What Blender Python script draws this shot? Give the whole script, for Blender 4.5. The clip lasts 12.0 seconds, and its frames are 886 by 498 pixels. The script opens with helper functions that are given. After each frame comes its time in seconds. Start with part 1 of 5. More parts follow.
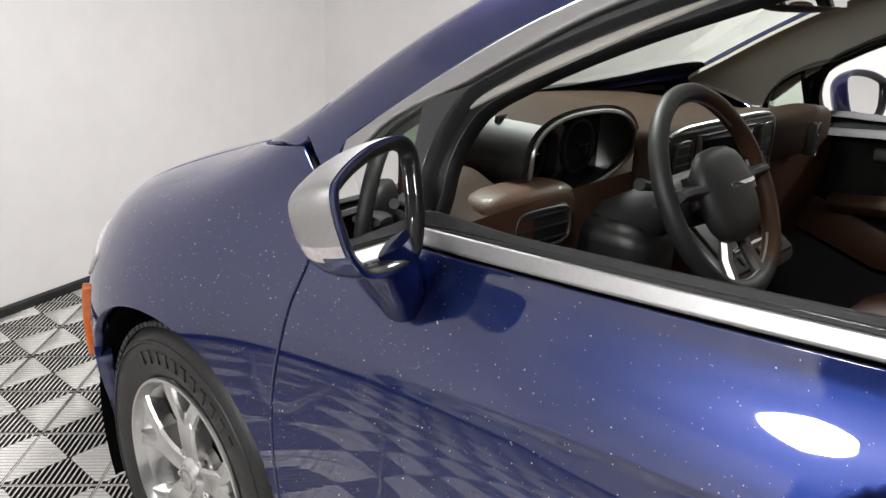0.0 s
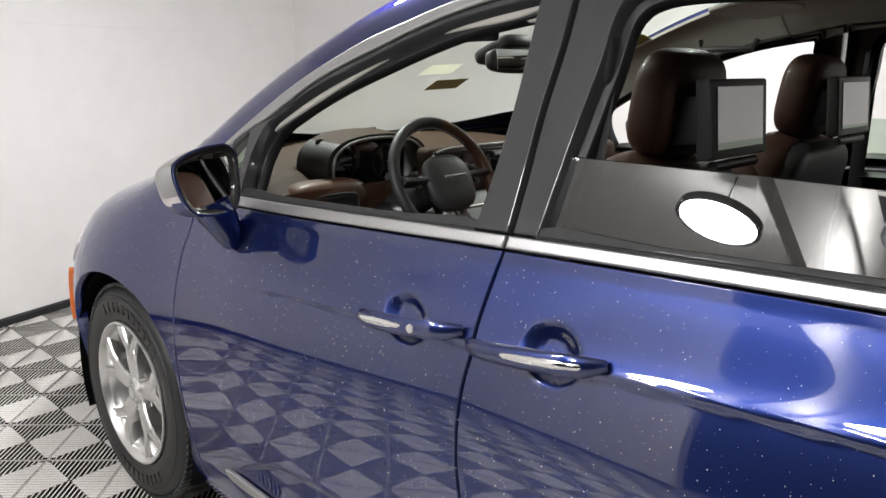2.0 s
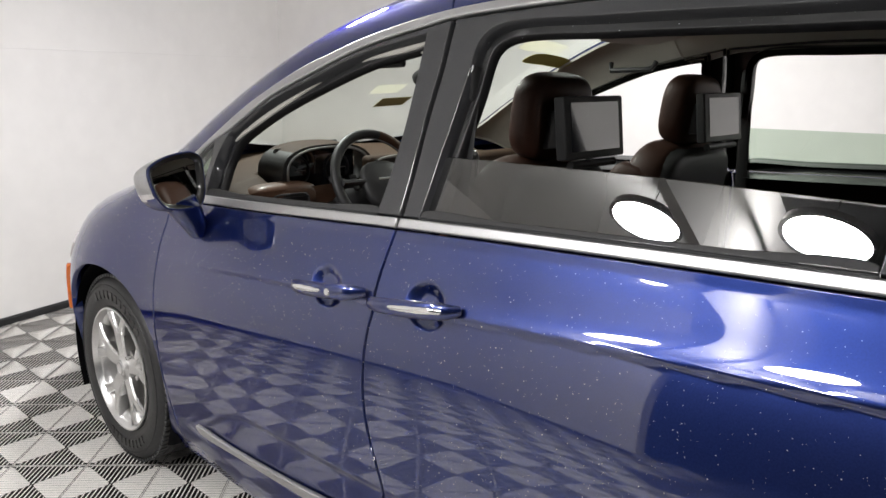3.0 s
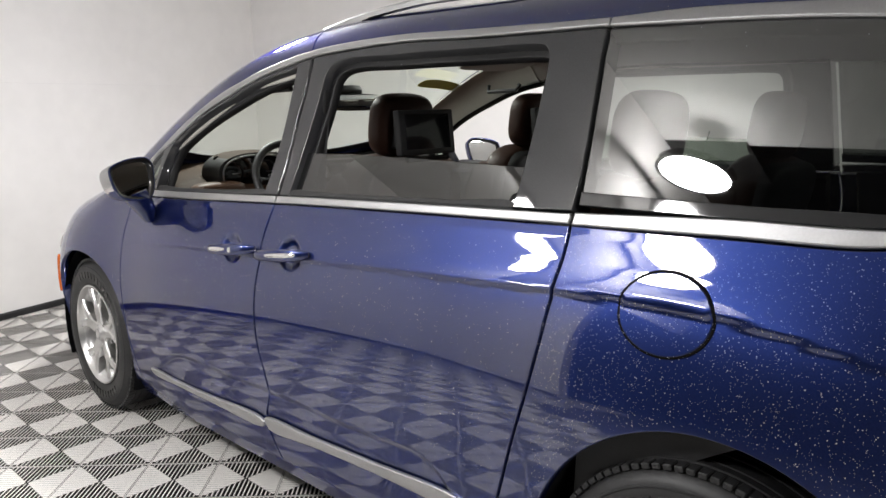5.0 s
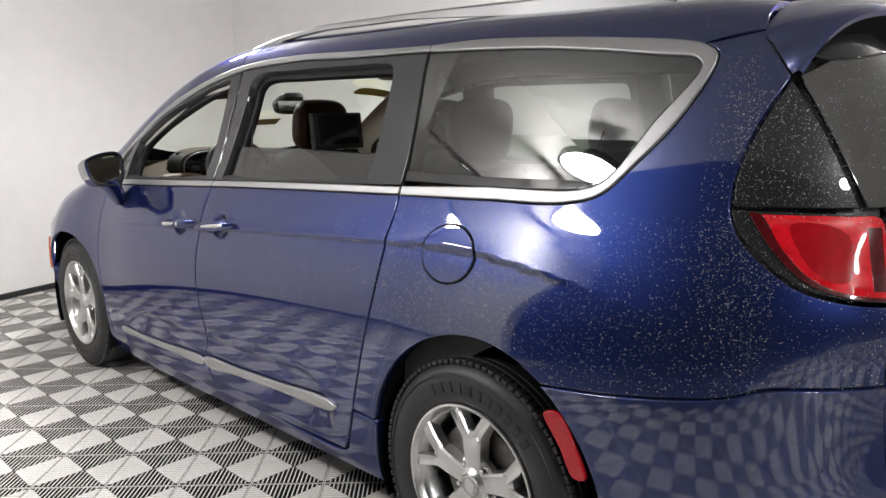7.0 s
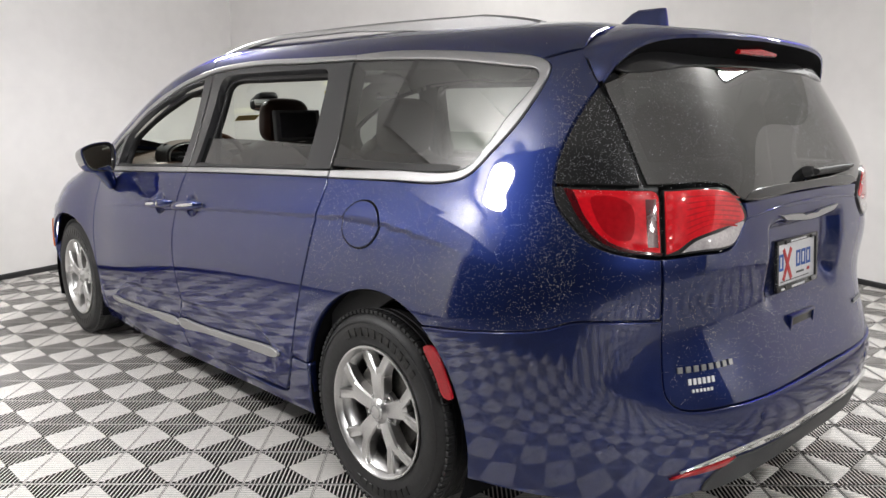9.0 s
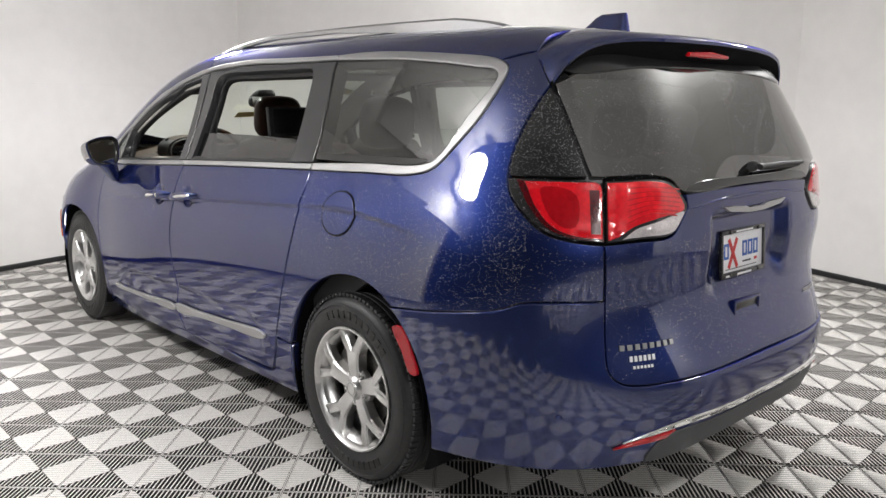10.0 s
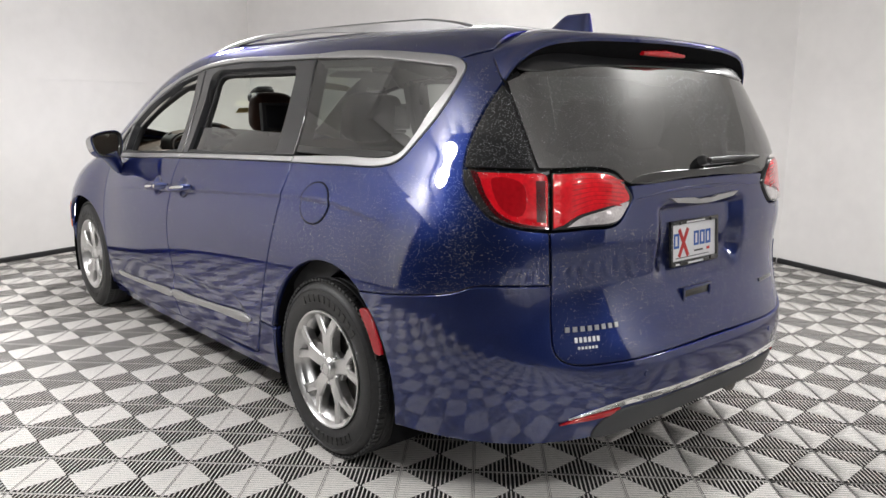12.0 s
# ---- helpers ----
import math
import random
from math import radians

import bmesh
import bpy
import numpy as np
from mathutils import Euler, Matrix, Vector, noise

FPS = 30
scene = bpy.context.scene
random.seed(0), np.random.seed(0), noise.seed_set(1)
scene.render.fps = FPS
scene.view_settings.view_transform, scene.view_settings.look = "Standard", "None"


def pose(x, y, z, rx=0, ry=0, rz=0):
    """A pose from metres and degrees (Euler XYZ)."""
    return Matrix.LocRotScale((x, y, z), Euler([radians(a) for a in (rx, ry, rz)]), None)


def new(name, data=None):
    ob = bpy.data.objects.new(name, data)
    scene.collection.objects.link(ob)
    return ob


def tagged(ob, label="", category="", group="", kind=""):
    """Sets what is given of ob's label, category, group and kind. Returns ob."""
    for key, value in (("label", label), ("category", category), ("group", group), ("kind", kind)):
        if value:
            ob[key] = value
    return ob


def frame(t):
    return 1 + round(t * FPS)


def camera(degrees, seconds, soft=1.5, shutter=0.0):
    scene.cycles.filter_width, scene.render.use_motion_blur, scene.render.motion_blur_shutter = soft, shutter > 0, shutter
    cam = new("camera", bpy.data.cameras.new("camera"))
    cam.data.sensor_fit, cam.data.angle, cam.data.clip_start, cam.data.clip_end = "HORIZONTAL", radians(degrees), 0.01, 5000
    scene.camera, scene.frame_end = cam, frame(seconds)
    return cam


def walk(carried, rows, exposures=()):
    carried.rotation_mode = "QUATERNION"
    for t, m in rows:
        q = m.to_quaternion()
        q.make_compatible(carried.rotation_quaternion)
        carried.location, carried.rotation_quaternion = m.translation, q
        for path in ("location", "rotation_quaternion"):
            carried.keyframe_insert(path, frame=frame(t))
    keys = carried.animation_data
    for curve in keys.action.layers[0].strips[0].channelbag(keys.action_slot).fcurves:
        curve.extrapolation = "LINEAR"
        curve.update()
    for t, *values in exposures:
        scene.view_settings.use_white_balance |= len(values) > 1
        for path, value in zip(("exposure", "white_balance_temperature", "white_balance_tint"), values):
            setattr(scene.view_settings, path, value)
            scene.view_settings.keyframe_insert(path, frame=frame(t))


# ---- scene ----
from mathutils.geometry import delaunay_2d_cdt

cam = camera(60.18, 12.0)
PATH = [  # seconds, place, turn
    (0.0, -1.662, 1.674, 1.427, 71.64, -1.83, -46.68),
    (0.5, -1.750, 1.441, 1.442, 72.98, -1.58, -46.67),
    (1.0, -1.805, 1.200, 1.439, 74.19, -1.24, -46.03),
    (1.5, -1.861, 0.938, 1.450, 75.29, -1.05, -45.85),
    (2.0, -1.923, 0.707, 1.453, 76.15, -0.78, -45.42),
    (2.5, -1.992, 0.480, 1.458, 76.90, -0.47, -45.19),
    (3.0, -2.061, 0.257, 1.470, 77.34, -0.38, -45.28),
    (5.0, -2.274, -0.628, 1.448, 79.19, 0.64, -44.76),
    (5.5, -2.317, -0.840, 1.455, 79.29, 0.77, -44.60),
    (6.0, -2.353, -1.037, 1.457, 79.35, 0.77, -44.41),
    (6.5, -2.397, -1.223, 1.450, 79.42, 0.67, -44.36),
    (7.0, -2.436, -1.426, 1.439, 79.59, 0.63, -44.20),
    (7.5, -2.473, -1.594, 1.438, 79.63, 0.53, -44.12),
    (9.5, -2.564, -2.181, 1.430, 79.56, -0.17, -42.65),
    (10.0, -2.570, -2.295, 1.428, 79.51, -0.32, -42.12),
    (10.5, -2.568, -2.384, 1.431, 79.43, -0.40, -41.57),
    (11.0, -2.560, -2.453, 1.429, 79.41, -0.47, -41.09),
    (11.5, -2.548, -2.506, 1.425, 79.33, -0.52, -40.81),
    (12.0, -2.523, -2.554, 1.425, 79.28, -0.47, -40.43),
]
walk(cam, [(t, pose(*row)) for t, *row in PATH])

# ---- light: round lamps on the ceiling of a white photo booth, some added for fill ----
world = bpy.data.worlds.new("world")
scene.world = world
world.use_nodes = True
world.node_tree.nodes["Background"].inputs[0].default_value = (.8, .85, 1, 1)
world.node_tree.nodes["Background"].inputs[1].default_value = .02

LAMPS_AND_FILLS = [  # place and watts
    # Entries 4 to 6 and the last two are unseen lamps added for fill.
    (-2.97, 1.35, 46), (-3.05, 2.35, 48), (-2.05, -2.65, 52), (-.2, 3.3, 52), (2.0, 2.3, 50), (1.9, -1.0, 56), (-.62, -7.0, 44), (-2.9, -5.4, 44), (1.5, -5.4, 44),
]
DROP = .27
CEILING = 2.72


# ---- materials ----
def mat(name, color, rough=.5, metal=0.0, coat=0.0, grain=0.0, scale=60, stain=.12, bump=0.0, spec=.5, flake=False, coat_rough=.03):
    m = bpy.data.materials.new(name)
    m.use_nodes = True
    nt = m.node_tree
    b = nt.nodes["Principled BSDF"]
    b.inputs["Roughness"].default_value = rough
    b.inputs["Metallic"].default_value = metal
    b.inputs["Coat Weight"].default_value = coat
    b.inputs["Coat Roughness"].default_value = coat_rough
    b.inputs["Specular IOR Level"].default_value = spec
    tc = nt.nodes.new("ShaderNodeTexCoord")
    big, fine = nt.nodes.new("ShaderNodeTexNoise"), nt.nodes.new("ShaderNodeTexNoise")
    big.inputs["Scale"].default_value, fine.inputs["Scale"].default_value = 2.3, scale
    big.inputs["Detail"].default_value = 4
    for t in (big, fine):
        nt.links.new(tc.outputs["Object"], t.inputs["Vector"])
    mixed = nt.nodes.new("ShaderNodeMix")
    mixed.data_type = "RGBA"
    mixed.blend_type = "MULTIPLY"
    mixed.inputs["Factor"].default_value = 1
    ramp = nt.nodes.new("ShaderNodeMapRange")
    ramp.inputs["From Min"].default_value, ramp.inputs["From Max"].default_value = .3, .7
    ramp.inputs["To Min"].default_value, ramp.inputs["To Max"].default_value = 1 - stain, 1
    nt.links.new(big.outputs["Fac"], ramp.inputs["Value"])
    ramp2 = nt.nodes.new("ShaderNodeMapRange")
    ramp2.inputs["From Min"].default_value, ramp2.inputs["From Max"].default_value = .3, .7
    ramp2.inputs["To Min"].default_value, ramp2.inputs["To Max"].default_value = 1 - grain, 1 + grain
    nt.links.new(fine.outputs["Fac"], ramp2.inputs["Value"])
    mul = nt.nodes.new("ShaderNodeMath")
    mul.operation = "MULTIPLY"
    nt.links.new(ramp.outputs[0], mul.inputs[0])
    nt.links.new(ramp2.outputs[0], mul.inputs[1])
    mixed.inputs[6].default_value = (*color, 1)
    nt.links.new(mul.outputs[0], mixed.inputs[7])
    nt.links.new(mixed.outputs[2], b.inputs["Base Color"])
    if bump:
        bp = nt.nodes.new("ShaderNodeBump")
        bp.inputs["Strength"].default_value, bp.inputs["Distance"].default_value = bump, .002
        nt.links.new(fine.outputs["Fac"], bp.inputs["Height"])
        nt.links.new(bp.outputs[0], b.inputs["Normal"])
    if flake:
        v = nt.nodes.new("ShaderNodeTexVoronoi")
        v.inputs["Scale"].default_value = 900
        nt.links.new(tc.outputs["Object"], v.inputs["Vector"])
        bp = nt.nodes.new("ShaderNodeBump")
        bp.inputs["Strength"].default_value, bp.inputs["Distance"].default_value = .035, .0004
        nt.links.new(v.outputs["Color"], bp.inputs["Height"])
        nt.links.new(bp.outputs[0], b.inputs["Normal"])
    return m


def glass(name, tint, gloss=1.0, dark=0.0):
    """A thin tinted pane: clear transmission with a mirror coat by Fresnel."""
    m = bpy.data.materials.new(name)
    m.use_nodes = True
    nt = m.node_tree
    nt.nodes.remove(nt.nodes["Principled BSDF"])
    tr, gl = nt.nodes.new("ShaderNodeBsdfTransparent"), nt.nodes.new("ShaderNodeBsdfGlossy")
    tr.inputs["Color"].default_value = (*tint, 1)
    gl.inputs["Roughness"].default_value = .015
    gl.inputs["Color"].default_value = (gloss, gloss, gloss, 1)
    lw = nt.nodes.new("ShaderNodeLayerWeight")
    lw.inputs["Blend"].default_value = .5
    f0 = ((.52 + dark) / (2.52 + dark)) ** 2
    fr = nt.nodes.new("ShaderNodeMath")
    fr.operation = "POWER"
    fr.inputs[1].default_value = 5
    nt.links.new(lw.outputs["Facing"], fr.inputs[0])
    ad = nt.nodes.new("ShaderNodeMath")
    ad.operation = "MULTIPLY_ADD"
    ad.inputs[1].default_value, ad.inputs[2].default_value = 1 - f0, f0
    nt.links.new(fr.outputs[0], ad.inputs[0])
    mx = nt.nodes.new("ShaderNodeMixShader")
    nt.links.new(ad.outputs[0], mx.inputs[0])
    nt.links.new(tr.outputs[0], mx.inputs[1])
    nt.links.new(gl.outputs[0], mx.inputs[2])
    nt.links.new(mx.outputs[0], nt.nodes["Material Output"].inputs["Surface"])
    return m


def glow(name, color, strength):
    m = bpy.data.materials.new(name)
    m.use_nodes = True
    b = m.node_tree.nodes["Principled BSDF"]
    b.inputs["Emission Color"].default_value = (*color, 1)
    b.inputs["Emission Strength"].default_value = strength
    return m


PAINT = mat("blue_paint", (.017, .030, .132), .38, .92, 1.0, .10, 300, .04, spec=0.0, flake=True, coat_rough=.028)
PAINT.node_tree.nodes["Principled BSDF"].inputs["Specular Tint"].default_value = (.05, .10, .45, 1)
PAINT.node_tree.nodes["Principled BSDF"].inputs["Coat IOR"].default_value = 1.80
CHROME = mat("satin_chrome", (.47, .47, .475), .42, 1.0, 0, .04, 200, .08)
BRIGHT = mat("bright_chrome", (.82, .82, .82), .06, 1.0, 0, .02, 90, .04)
ALLOY = mat("alloy", (.74, .735, .73), .30, 1.0, .3, .05, 150, .10)
BLACK_GLOSS = mat("black_gloss", (.014, .014, .015), .45, 0, .9, .1, 90, .1, spec=.2)
PILLAR = mat("pillar_black", (.034, .035, .038), .5, 0, .9, .15, 400, .1, spec=.2)
RUBBER = mat("rubber", (.022, .022, .023), .62, 0, 0, .2, 90, .25, .25)
MARK_RUBBER = mat("sidewall_mark_rubber", (.004, .004, .004), .35, 0, 0, .2, 90, .2)
TYRE = mat("tyre", (.021, .021, .022), .5, 0, 0, .2, 70, .3, .3)
PLASTIC = mat("black_plastic", (.025, .025, .026), .5, 0, 0, .12, 500, .1, .15)
TRIM_DARK = mat("dark_trim", (.018, .018, .019), .6, 0, 0, .15, 400, .15, .2)
LINER = mat("headliner", (.50, .48, .44), .9, 0, 0, .06, 500, .08, .2)
LEATHER = mat("brown_leather", (.070, .031, .020), .5, 0, .05, .10, 250, .2, .25, spec=.3)
SADDLE = mat("saddle_leather", (.088, .042, .023), .5, 0, .05, .10, 250, .15, .25, spec=.3)
CLUSTER = mat("cluster_grey", (.030, .030, .031), .5, .1, 0, .08, 300, .1)
DASH = mat("dash_top", (.050, .031, .020), .7, 0, 0, .10, 350, .12, .3, spec=.15)
SILVER = mat("silver_trim", (.45, .45, .45), .3, .8, 0, .05, 200, .05)
GREY_PLASTIC = mat("grey_plastic", (.060, .060, .062), .45, .2, 0, .08, 300, .1)
RED_LENS = mat("red_lens", (.80, .008, .018), .25, 0, 1.0, .15, 60, .3, spec=.25)
RIDGE_RED = mat("ridge_red_lens", (.50, .004, .010), .25, 0, .8, .1, 60, .2)
REFLECTOR = mat("red_reflector", (.42, .006, .014), .25, 0, .15, .25, 220, .2)
SMOKE_RED = mat("smoky_red_lens", (.10, .004, .007), .2, 0, 1.0, .1, 60, .3)
DARK_RED = mat("dark_red_lens", (.46, .006, .012), .15, 0, 1.0, .1, 60, .3)
VALANCE = mat("valance_grey", (.045, .047, .050), .5, 0, 0, .1, 300, .15, .1)
CLEAR_LENS = mat("clear_lens", (.62, .58, .58), .15, .2, 1.0, .15, 120, .2)
AMBER = mat("amber_lens", (.75, .16, .02), .2, 0, .8, .1, 80, .1)
WHITE = mat("white_plate", (.78, .78, .80), .4, 0, .3, .03, 60, .05)
WALL = mat("white_wall", (.80, .782, .765), .85, 0, 0, .015, 9, .05, .04)
CEIL = mat("white_ceiling", (.86, .855, .84), .9, 0, 0, .02, 9, .06)
TILE = mat("grey_tile", (.80, .775, .74), .5, 0, 0, .06, 45, .16)
CONCRETE = mat("garage_concrete", (.075, .074, .072), .7, 0, 0, .12, 30, .3, .1)
# Dark rib sides: the shade in the grooves is put into the colour.
RIB_SHADE = mat("rib_shade", (.055, .050, .045), .8, 0, 0, .2, 40, .3)
SUBFLOOR = mat("dark_subfloor", (.012, .012, .012), .9, 0, 0, .2, 20, .2)
BASE = mat("black_skirting", (.012, .012, .013), .6, 0, 0, .2, 20, .2)
# Dark walls: the unlit look of the space behind is put into the colour.
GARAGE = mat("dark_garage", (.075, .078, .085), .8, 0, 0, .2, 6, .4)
STEEL = mat("brake_steel", (.20, .19, .18), .45, .9, 0, .2, 80, .3)
DARK = mat("arch_liner", (.006, .006, .007), .9, 0, 0, .2, 50, .2, spec=.1)
CLEAR = glass("windscreen_glass", (.88, .94, .88))
GREEN = glass("side_glass", (.62, .72, .62), 1.0, .1)
TINT = glass("privacy_glass", (.14, .155, .145), 1.0, .72)
SIDE_TINT = glass("rear_side_glass", (.17, .185, .172), 1.0, .48)
REAR_TINT = glass("rear_privacy_glass", (.10, .11, .105), 1.0, 1.1)
RUN = mat("window_run", (.009, .009, .010), .42, 0, 0, .1, 90, .1)
SCREEN = mat("dark_screen", (.02, .021, .026), .06, 0, 1.0, .05, 50, .05, spec=1.0)
MIRROR = mat("mirror_glass", (.86, .87, .87), .01, 1.0, 0, 0, 50, .02)
INK_BLUE = mat("blue_ink", (.02, .10, .42), .5)
INK_RED = mat("red_ink", (.55, .02, .02), .5)
INK_BLACK = mat("black_ink", (.02, .02, .02), .5)
OLIVE = mat("olive_sticker", (.46, .43, .20), .7)
YELLOW = mat("yellow_tag", (.55, .50, .10), .7)
# Pale drop colour: the glints of the lamps are painted into it.
WATER_GLINT = mat("water_glint", (.82, .84, .90), .10, .1, .8, 0, 50, 0)


# ---- mesh helpers ----
def mesh_of(name, verts, faces, material, smooth=True, normals=None):
    me = bpy.data.meshes.new(name)
    me.from_pydata([tuple(map(float, v)) for v in verts], [], [tuple(f) for f in faces])
    me.materials.append(material)
    me.update()
    if smooth:
        me.polygons.foreach_set("use_smooth", [True] * len(me.polygons))
    if normals is not None:
        me.normals_split_custom_set_from_vertices([tuple(map(float, n)) for n in normals])
    return me


def piece(name, me, parent, label=""):
    ob = new(name, me)
    ob.parent = parent
    if label:
        ob["label"] = label
    return ob


def part(name, bm, material, parent, label="", smooth=True, sharp=35):
    """One mesh object from a bmesh, under a thing or a part."""
    bmesh.ops.recalc_face_normals(bm, faces=bm.faces)
    if smooth:
        for f in bm.faces:
            f.smooth = True
        for e in bm.edges:
            if len(e.link_faces) == 2 and e.calc_face_angle(0) > radians(sharp):
                e.smooth = False
    me = bpy.data.meshes.new(name)
    bm.to_mesh(me)
    bm.free()
    me.materials.append(material)
    return piece(name, me, parent, label)


def block(x0, x1, y0, y1, z0, z1, bevel=.0, seg=2, bm=None):
    bm = bm or bmesh.new()
    r = bmesh.ops.create_cube(bm, size=1, matrix=Matrix.Translation(((x0 + x1) / 2, (y0 + y1) / 2, (z0 + z1) / 2)) @ Matrix.Diagonal((x1 - x0, y1 - y0, z1 - z0, 1)))
    if bevel:
        es = {e for v in r["verts"] for e in v.link_edges}
        bmesh.ops.bevel(bm, geom=list(es), offset=bevel, segments=seg, profile=.6, affect="EDGES")
    return bm


def tube(pts, r, seg=10, closed=False, bm=None, rz=None, up=(0, 0, 1)):
    """A rounded bar along pts; r a radius or a list; rz gives it a second radius."""
    bm = bm or bmesh.new()
    pts = [Vector(p) for p in pts]
    n = len(pts)
    rings = []
    for i, p in enumerate(pts):
        a = pts[(i - 1) % n] if closed or i else p
        b = pts[(i + 1) % n] if closed or i < n - 1 else p
        d = (b - a).normalized()
        s = d.cross(Vector(up))
        s = (s if s.length > 1e-4 else d.cross(Vector((1, 0, 0)))).normalized()
        u = s.cross(d).normalized()
        q = r[i] if isinstance(r, (list, tuple)) else r
        w = q if rz is None else (rz[i] if isinstance(rz, (list, tuple)) else rz)
        rings.append([bm.verts.new(p + s * q * math.cos(2 * math.pi * k / seg) + u * w * math.sin(2 * math.pi * k / seg)) for k in range(seg)])
    for i in range(n if closed else n - 1):
        a, b = rings[i], rings[(i + 1) % n]
        for k in range(seg):
            bm.faces.new((a[k], a[(k + 1) % seg], b[(k + 1) % seg], b[k]))
    if not closed:
        bm.faces.new(rings[0][::-1])
        bm.faces.new(rings[-1])
    return bm


def lathe(profile, seg=48, bm=None, axis="x", arc=(0, 2 * math.pi)):
    """Turns (radius, along) pairs about the axis."""
    bm = bm or bmesh.new()
    full = abs(arc[1] - arc[0] - 2 * math.pi) < 1e-6
    n = seg if full else seg + 1
    rings = []
    for k in range(n):
        a = arc[0] + (arc[1] - arc[0]) * k / seg
        c, s = math.cos(a), math.sin(a)
        rings.append([bm.verts.new((h, r * c, r * s) if axis == "x" else (r * c, r * s, h)) for r, h in profile])
    for k in range(seg):
        a, b = rings[k], rings[(k + 1) % n]
        for i in range(len(profile) - 1):
            bm.faces.new((a[i], a[i + 1], b[i + 1], b[i]))
    return bm


def puffy(nx, ny, f, bm=None):
    """A closed-up grid: f(u, v) with u, v in 0..1."""
    bm = bm or bmesh.new()
    g = [[bm.verts.new(f(i / nx, j / ny)) for j in range(ny + 1)] for i in range(nx + 1)]
    for i in range(nx):
        for j in range(ny):
            bm.faces.new((g[i][j], g[i + 1][j], g[i + 1][j + 1], g[i][j + 1]))
    return bm


def cushion(cx, cy, cz, sx, sy, sz, power=3.2, seg=(20, 14), lean=0.0, bm=None):
    """A padded block: a superellipsoid, leaned back about x by degrees."""
    bm = bm or bmesh.new()
    m = Matrix.Translation((cx, cy, cz)) @ Matrix.Rotation(radians(lean), 4, "X")
    g = lambda a: math.copysign(abs(a) ** (2 / power), a)
    rows = []
    for j in range(1, seg[1]):
        b = -math.pi / 2 + math.pi * j / seg[1]
        rows.append([bm.verts.new(m @ Vector((sx / 2 * g(math.cos(b)) * g(math.cos(a)), sy / 2 * g(math.cos(b)) * g(math.sin(a)), sz / 2 * g(math.sin(b))))) for a in (2 * math.pi * i / seg[0] for i in range(seg[0]))])
    for r0, r1 in zip(rows, rows[1:]):
        for i in range(seg[0]):
            k = (i + 1) % seg[0]
            bm.faces.new((r0[i], r0[k], r1[k], r1[i]))
    bm.faces.new(rows[0][::-1])
    bm.faces.new(rows[-1])
    return bm


def turned(bm, m):
    bmesh.ops.transform(bm, matrix=m, verts=bm.verts)
    return bm


# ---- the skin of the car: y forward, rear axle at y = 0, x to its right ----
def spl(xs, ys):
    """Natural cubic spline through (xs, ys), straight beyond its ends."""
    xs, ys = np.array(xs, float), np.array(ys, float)
    n, h = len(xs), np.diff(xs)
    a, b = np.eye(n), np.zeros(n)
    for i in range(1, n - 1):
        a[i, i - 1:i + 2] = h[i - 1], 2 * (h[i - 1] + h[i]), h[i]
        b[i] = 6 * ((ys[i + 1] - ys[i]) / h[i] - (ys[i] - ys[i - 1]) / h[i - 1])
    m = np.linalg.solve(a, b)

    def exact(x):
        c = np.clip(x, xs[0], xs[-1])
        i = np.clip(np.searchsorted(xs, c) - 1, 0, n - 2)
        p, q = (xs[i + 1] - c) / h[i], (c - xs[i]) / h[i]
        v = p * ys[i] + q * ys[i + 1] + ((p ** 3 - p) * m[i] + (q ** 3 - q) * m[i + 1]) * h[i] ** 2 / 6
        s0 = (ys[1] - ys[0]) / h[0] - h[0] * m[1] / 6
        s1 = (ys[-1] - ys[-2]) / h[-1] + h[-1] * m[-2] / 6
        return v + np.minimum(x - xs[0], 0) * s0 + np.maximum(x - xs[-1], 0) * s1

    tx = np.linspace(xs[0] - 1.5, xs[-1] + 1.5, 12000)
    ty = exact(tx)

    def at(x):
        return np.interp(x, tx, ty)
    return at


# half width by height, and its swell along the length
HALF = spl((.15, .25, .36, .46, .60, .80, .95, 1.05, 1.12, 1.25, 1.40, 1.55, 1.66, 1.80),
           (.920, .962, .979, .986, .987, .978, .956, .931, .899, .842, .791, .750, .724, .690))
# the same section with its sides ironed straight, for the run of the surface
EVEN = spl((.15, .25, .36, .46, .60, .80, .95, 1.05, 1.10, 1.15, 1.20, 1.30, 1.40, 1.55, 1.66, 1.80),
           (.920, .962, .979, .986, .987, .980, .956, .929, .9115, .891, .8695, .830, .791, .735, .695, .645))
SWELL = spl((-1.2, -.3, .4, 1.5, 2.4, 2.8, 3.2, 3.5, 4.2), (1.0, .996, 1.0, 1.001, 1.0015, .998, 1.075, 1.10, 1.06))
TAIL = spl((.15, .30, .45, .58, .70, .85, 1.0, 1.1, 1.2, 1.4, 1.55, 1.66, 1.8), (1.02, 1.09, 1.147, 1.155, 1.11, 1.066, 1.074, 1.065, 1.057, .947, .853, .80, .75))
TAILN = spl((.3, .7, 1.0, 1.2, 1.45, 1.7), (3.35, 3.65, 4.5, 4.7, 6.6, 8.0))
NOSE = spl((.15, .35, .55, .75, .90, 1.0, 1.2), (1.40, 1.45, 1.53, 1.478, 1.35, 1.313, 1.1))
CROWN = spl((-1.0, -.6, -.2, .4, 1.0, 1.4, 1.75, 2.1, 2.4, 2.65, 2.9, 3.1, 3.3, 3.5, 3.75, 4.0),
            (1.674, 1.718, 1.735, 1.754, 1.762, 1.757, 1.721, 1.630, 1.509, 1.388, 1.236, 1.150, 1.097, 1.055, .988, .86))
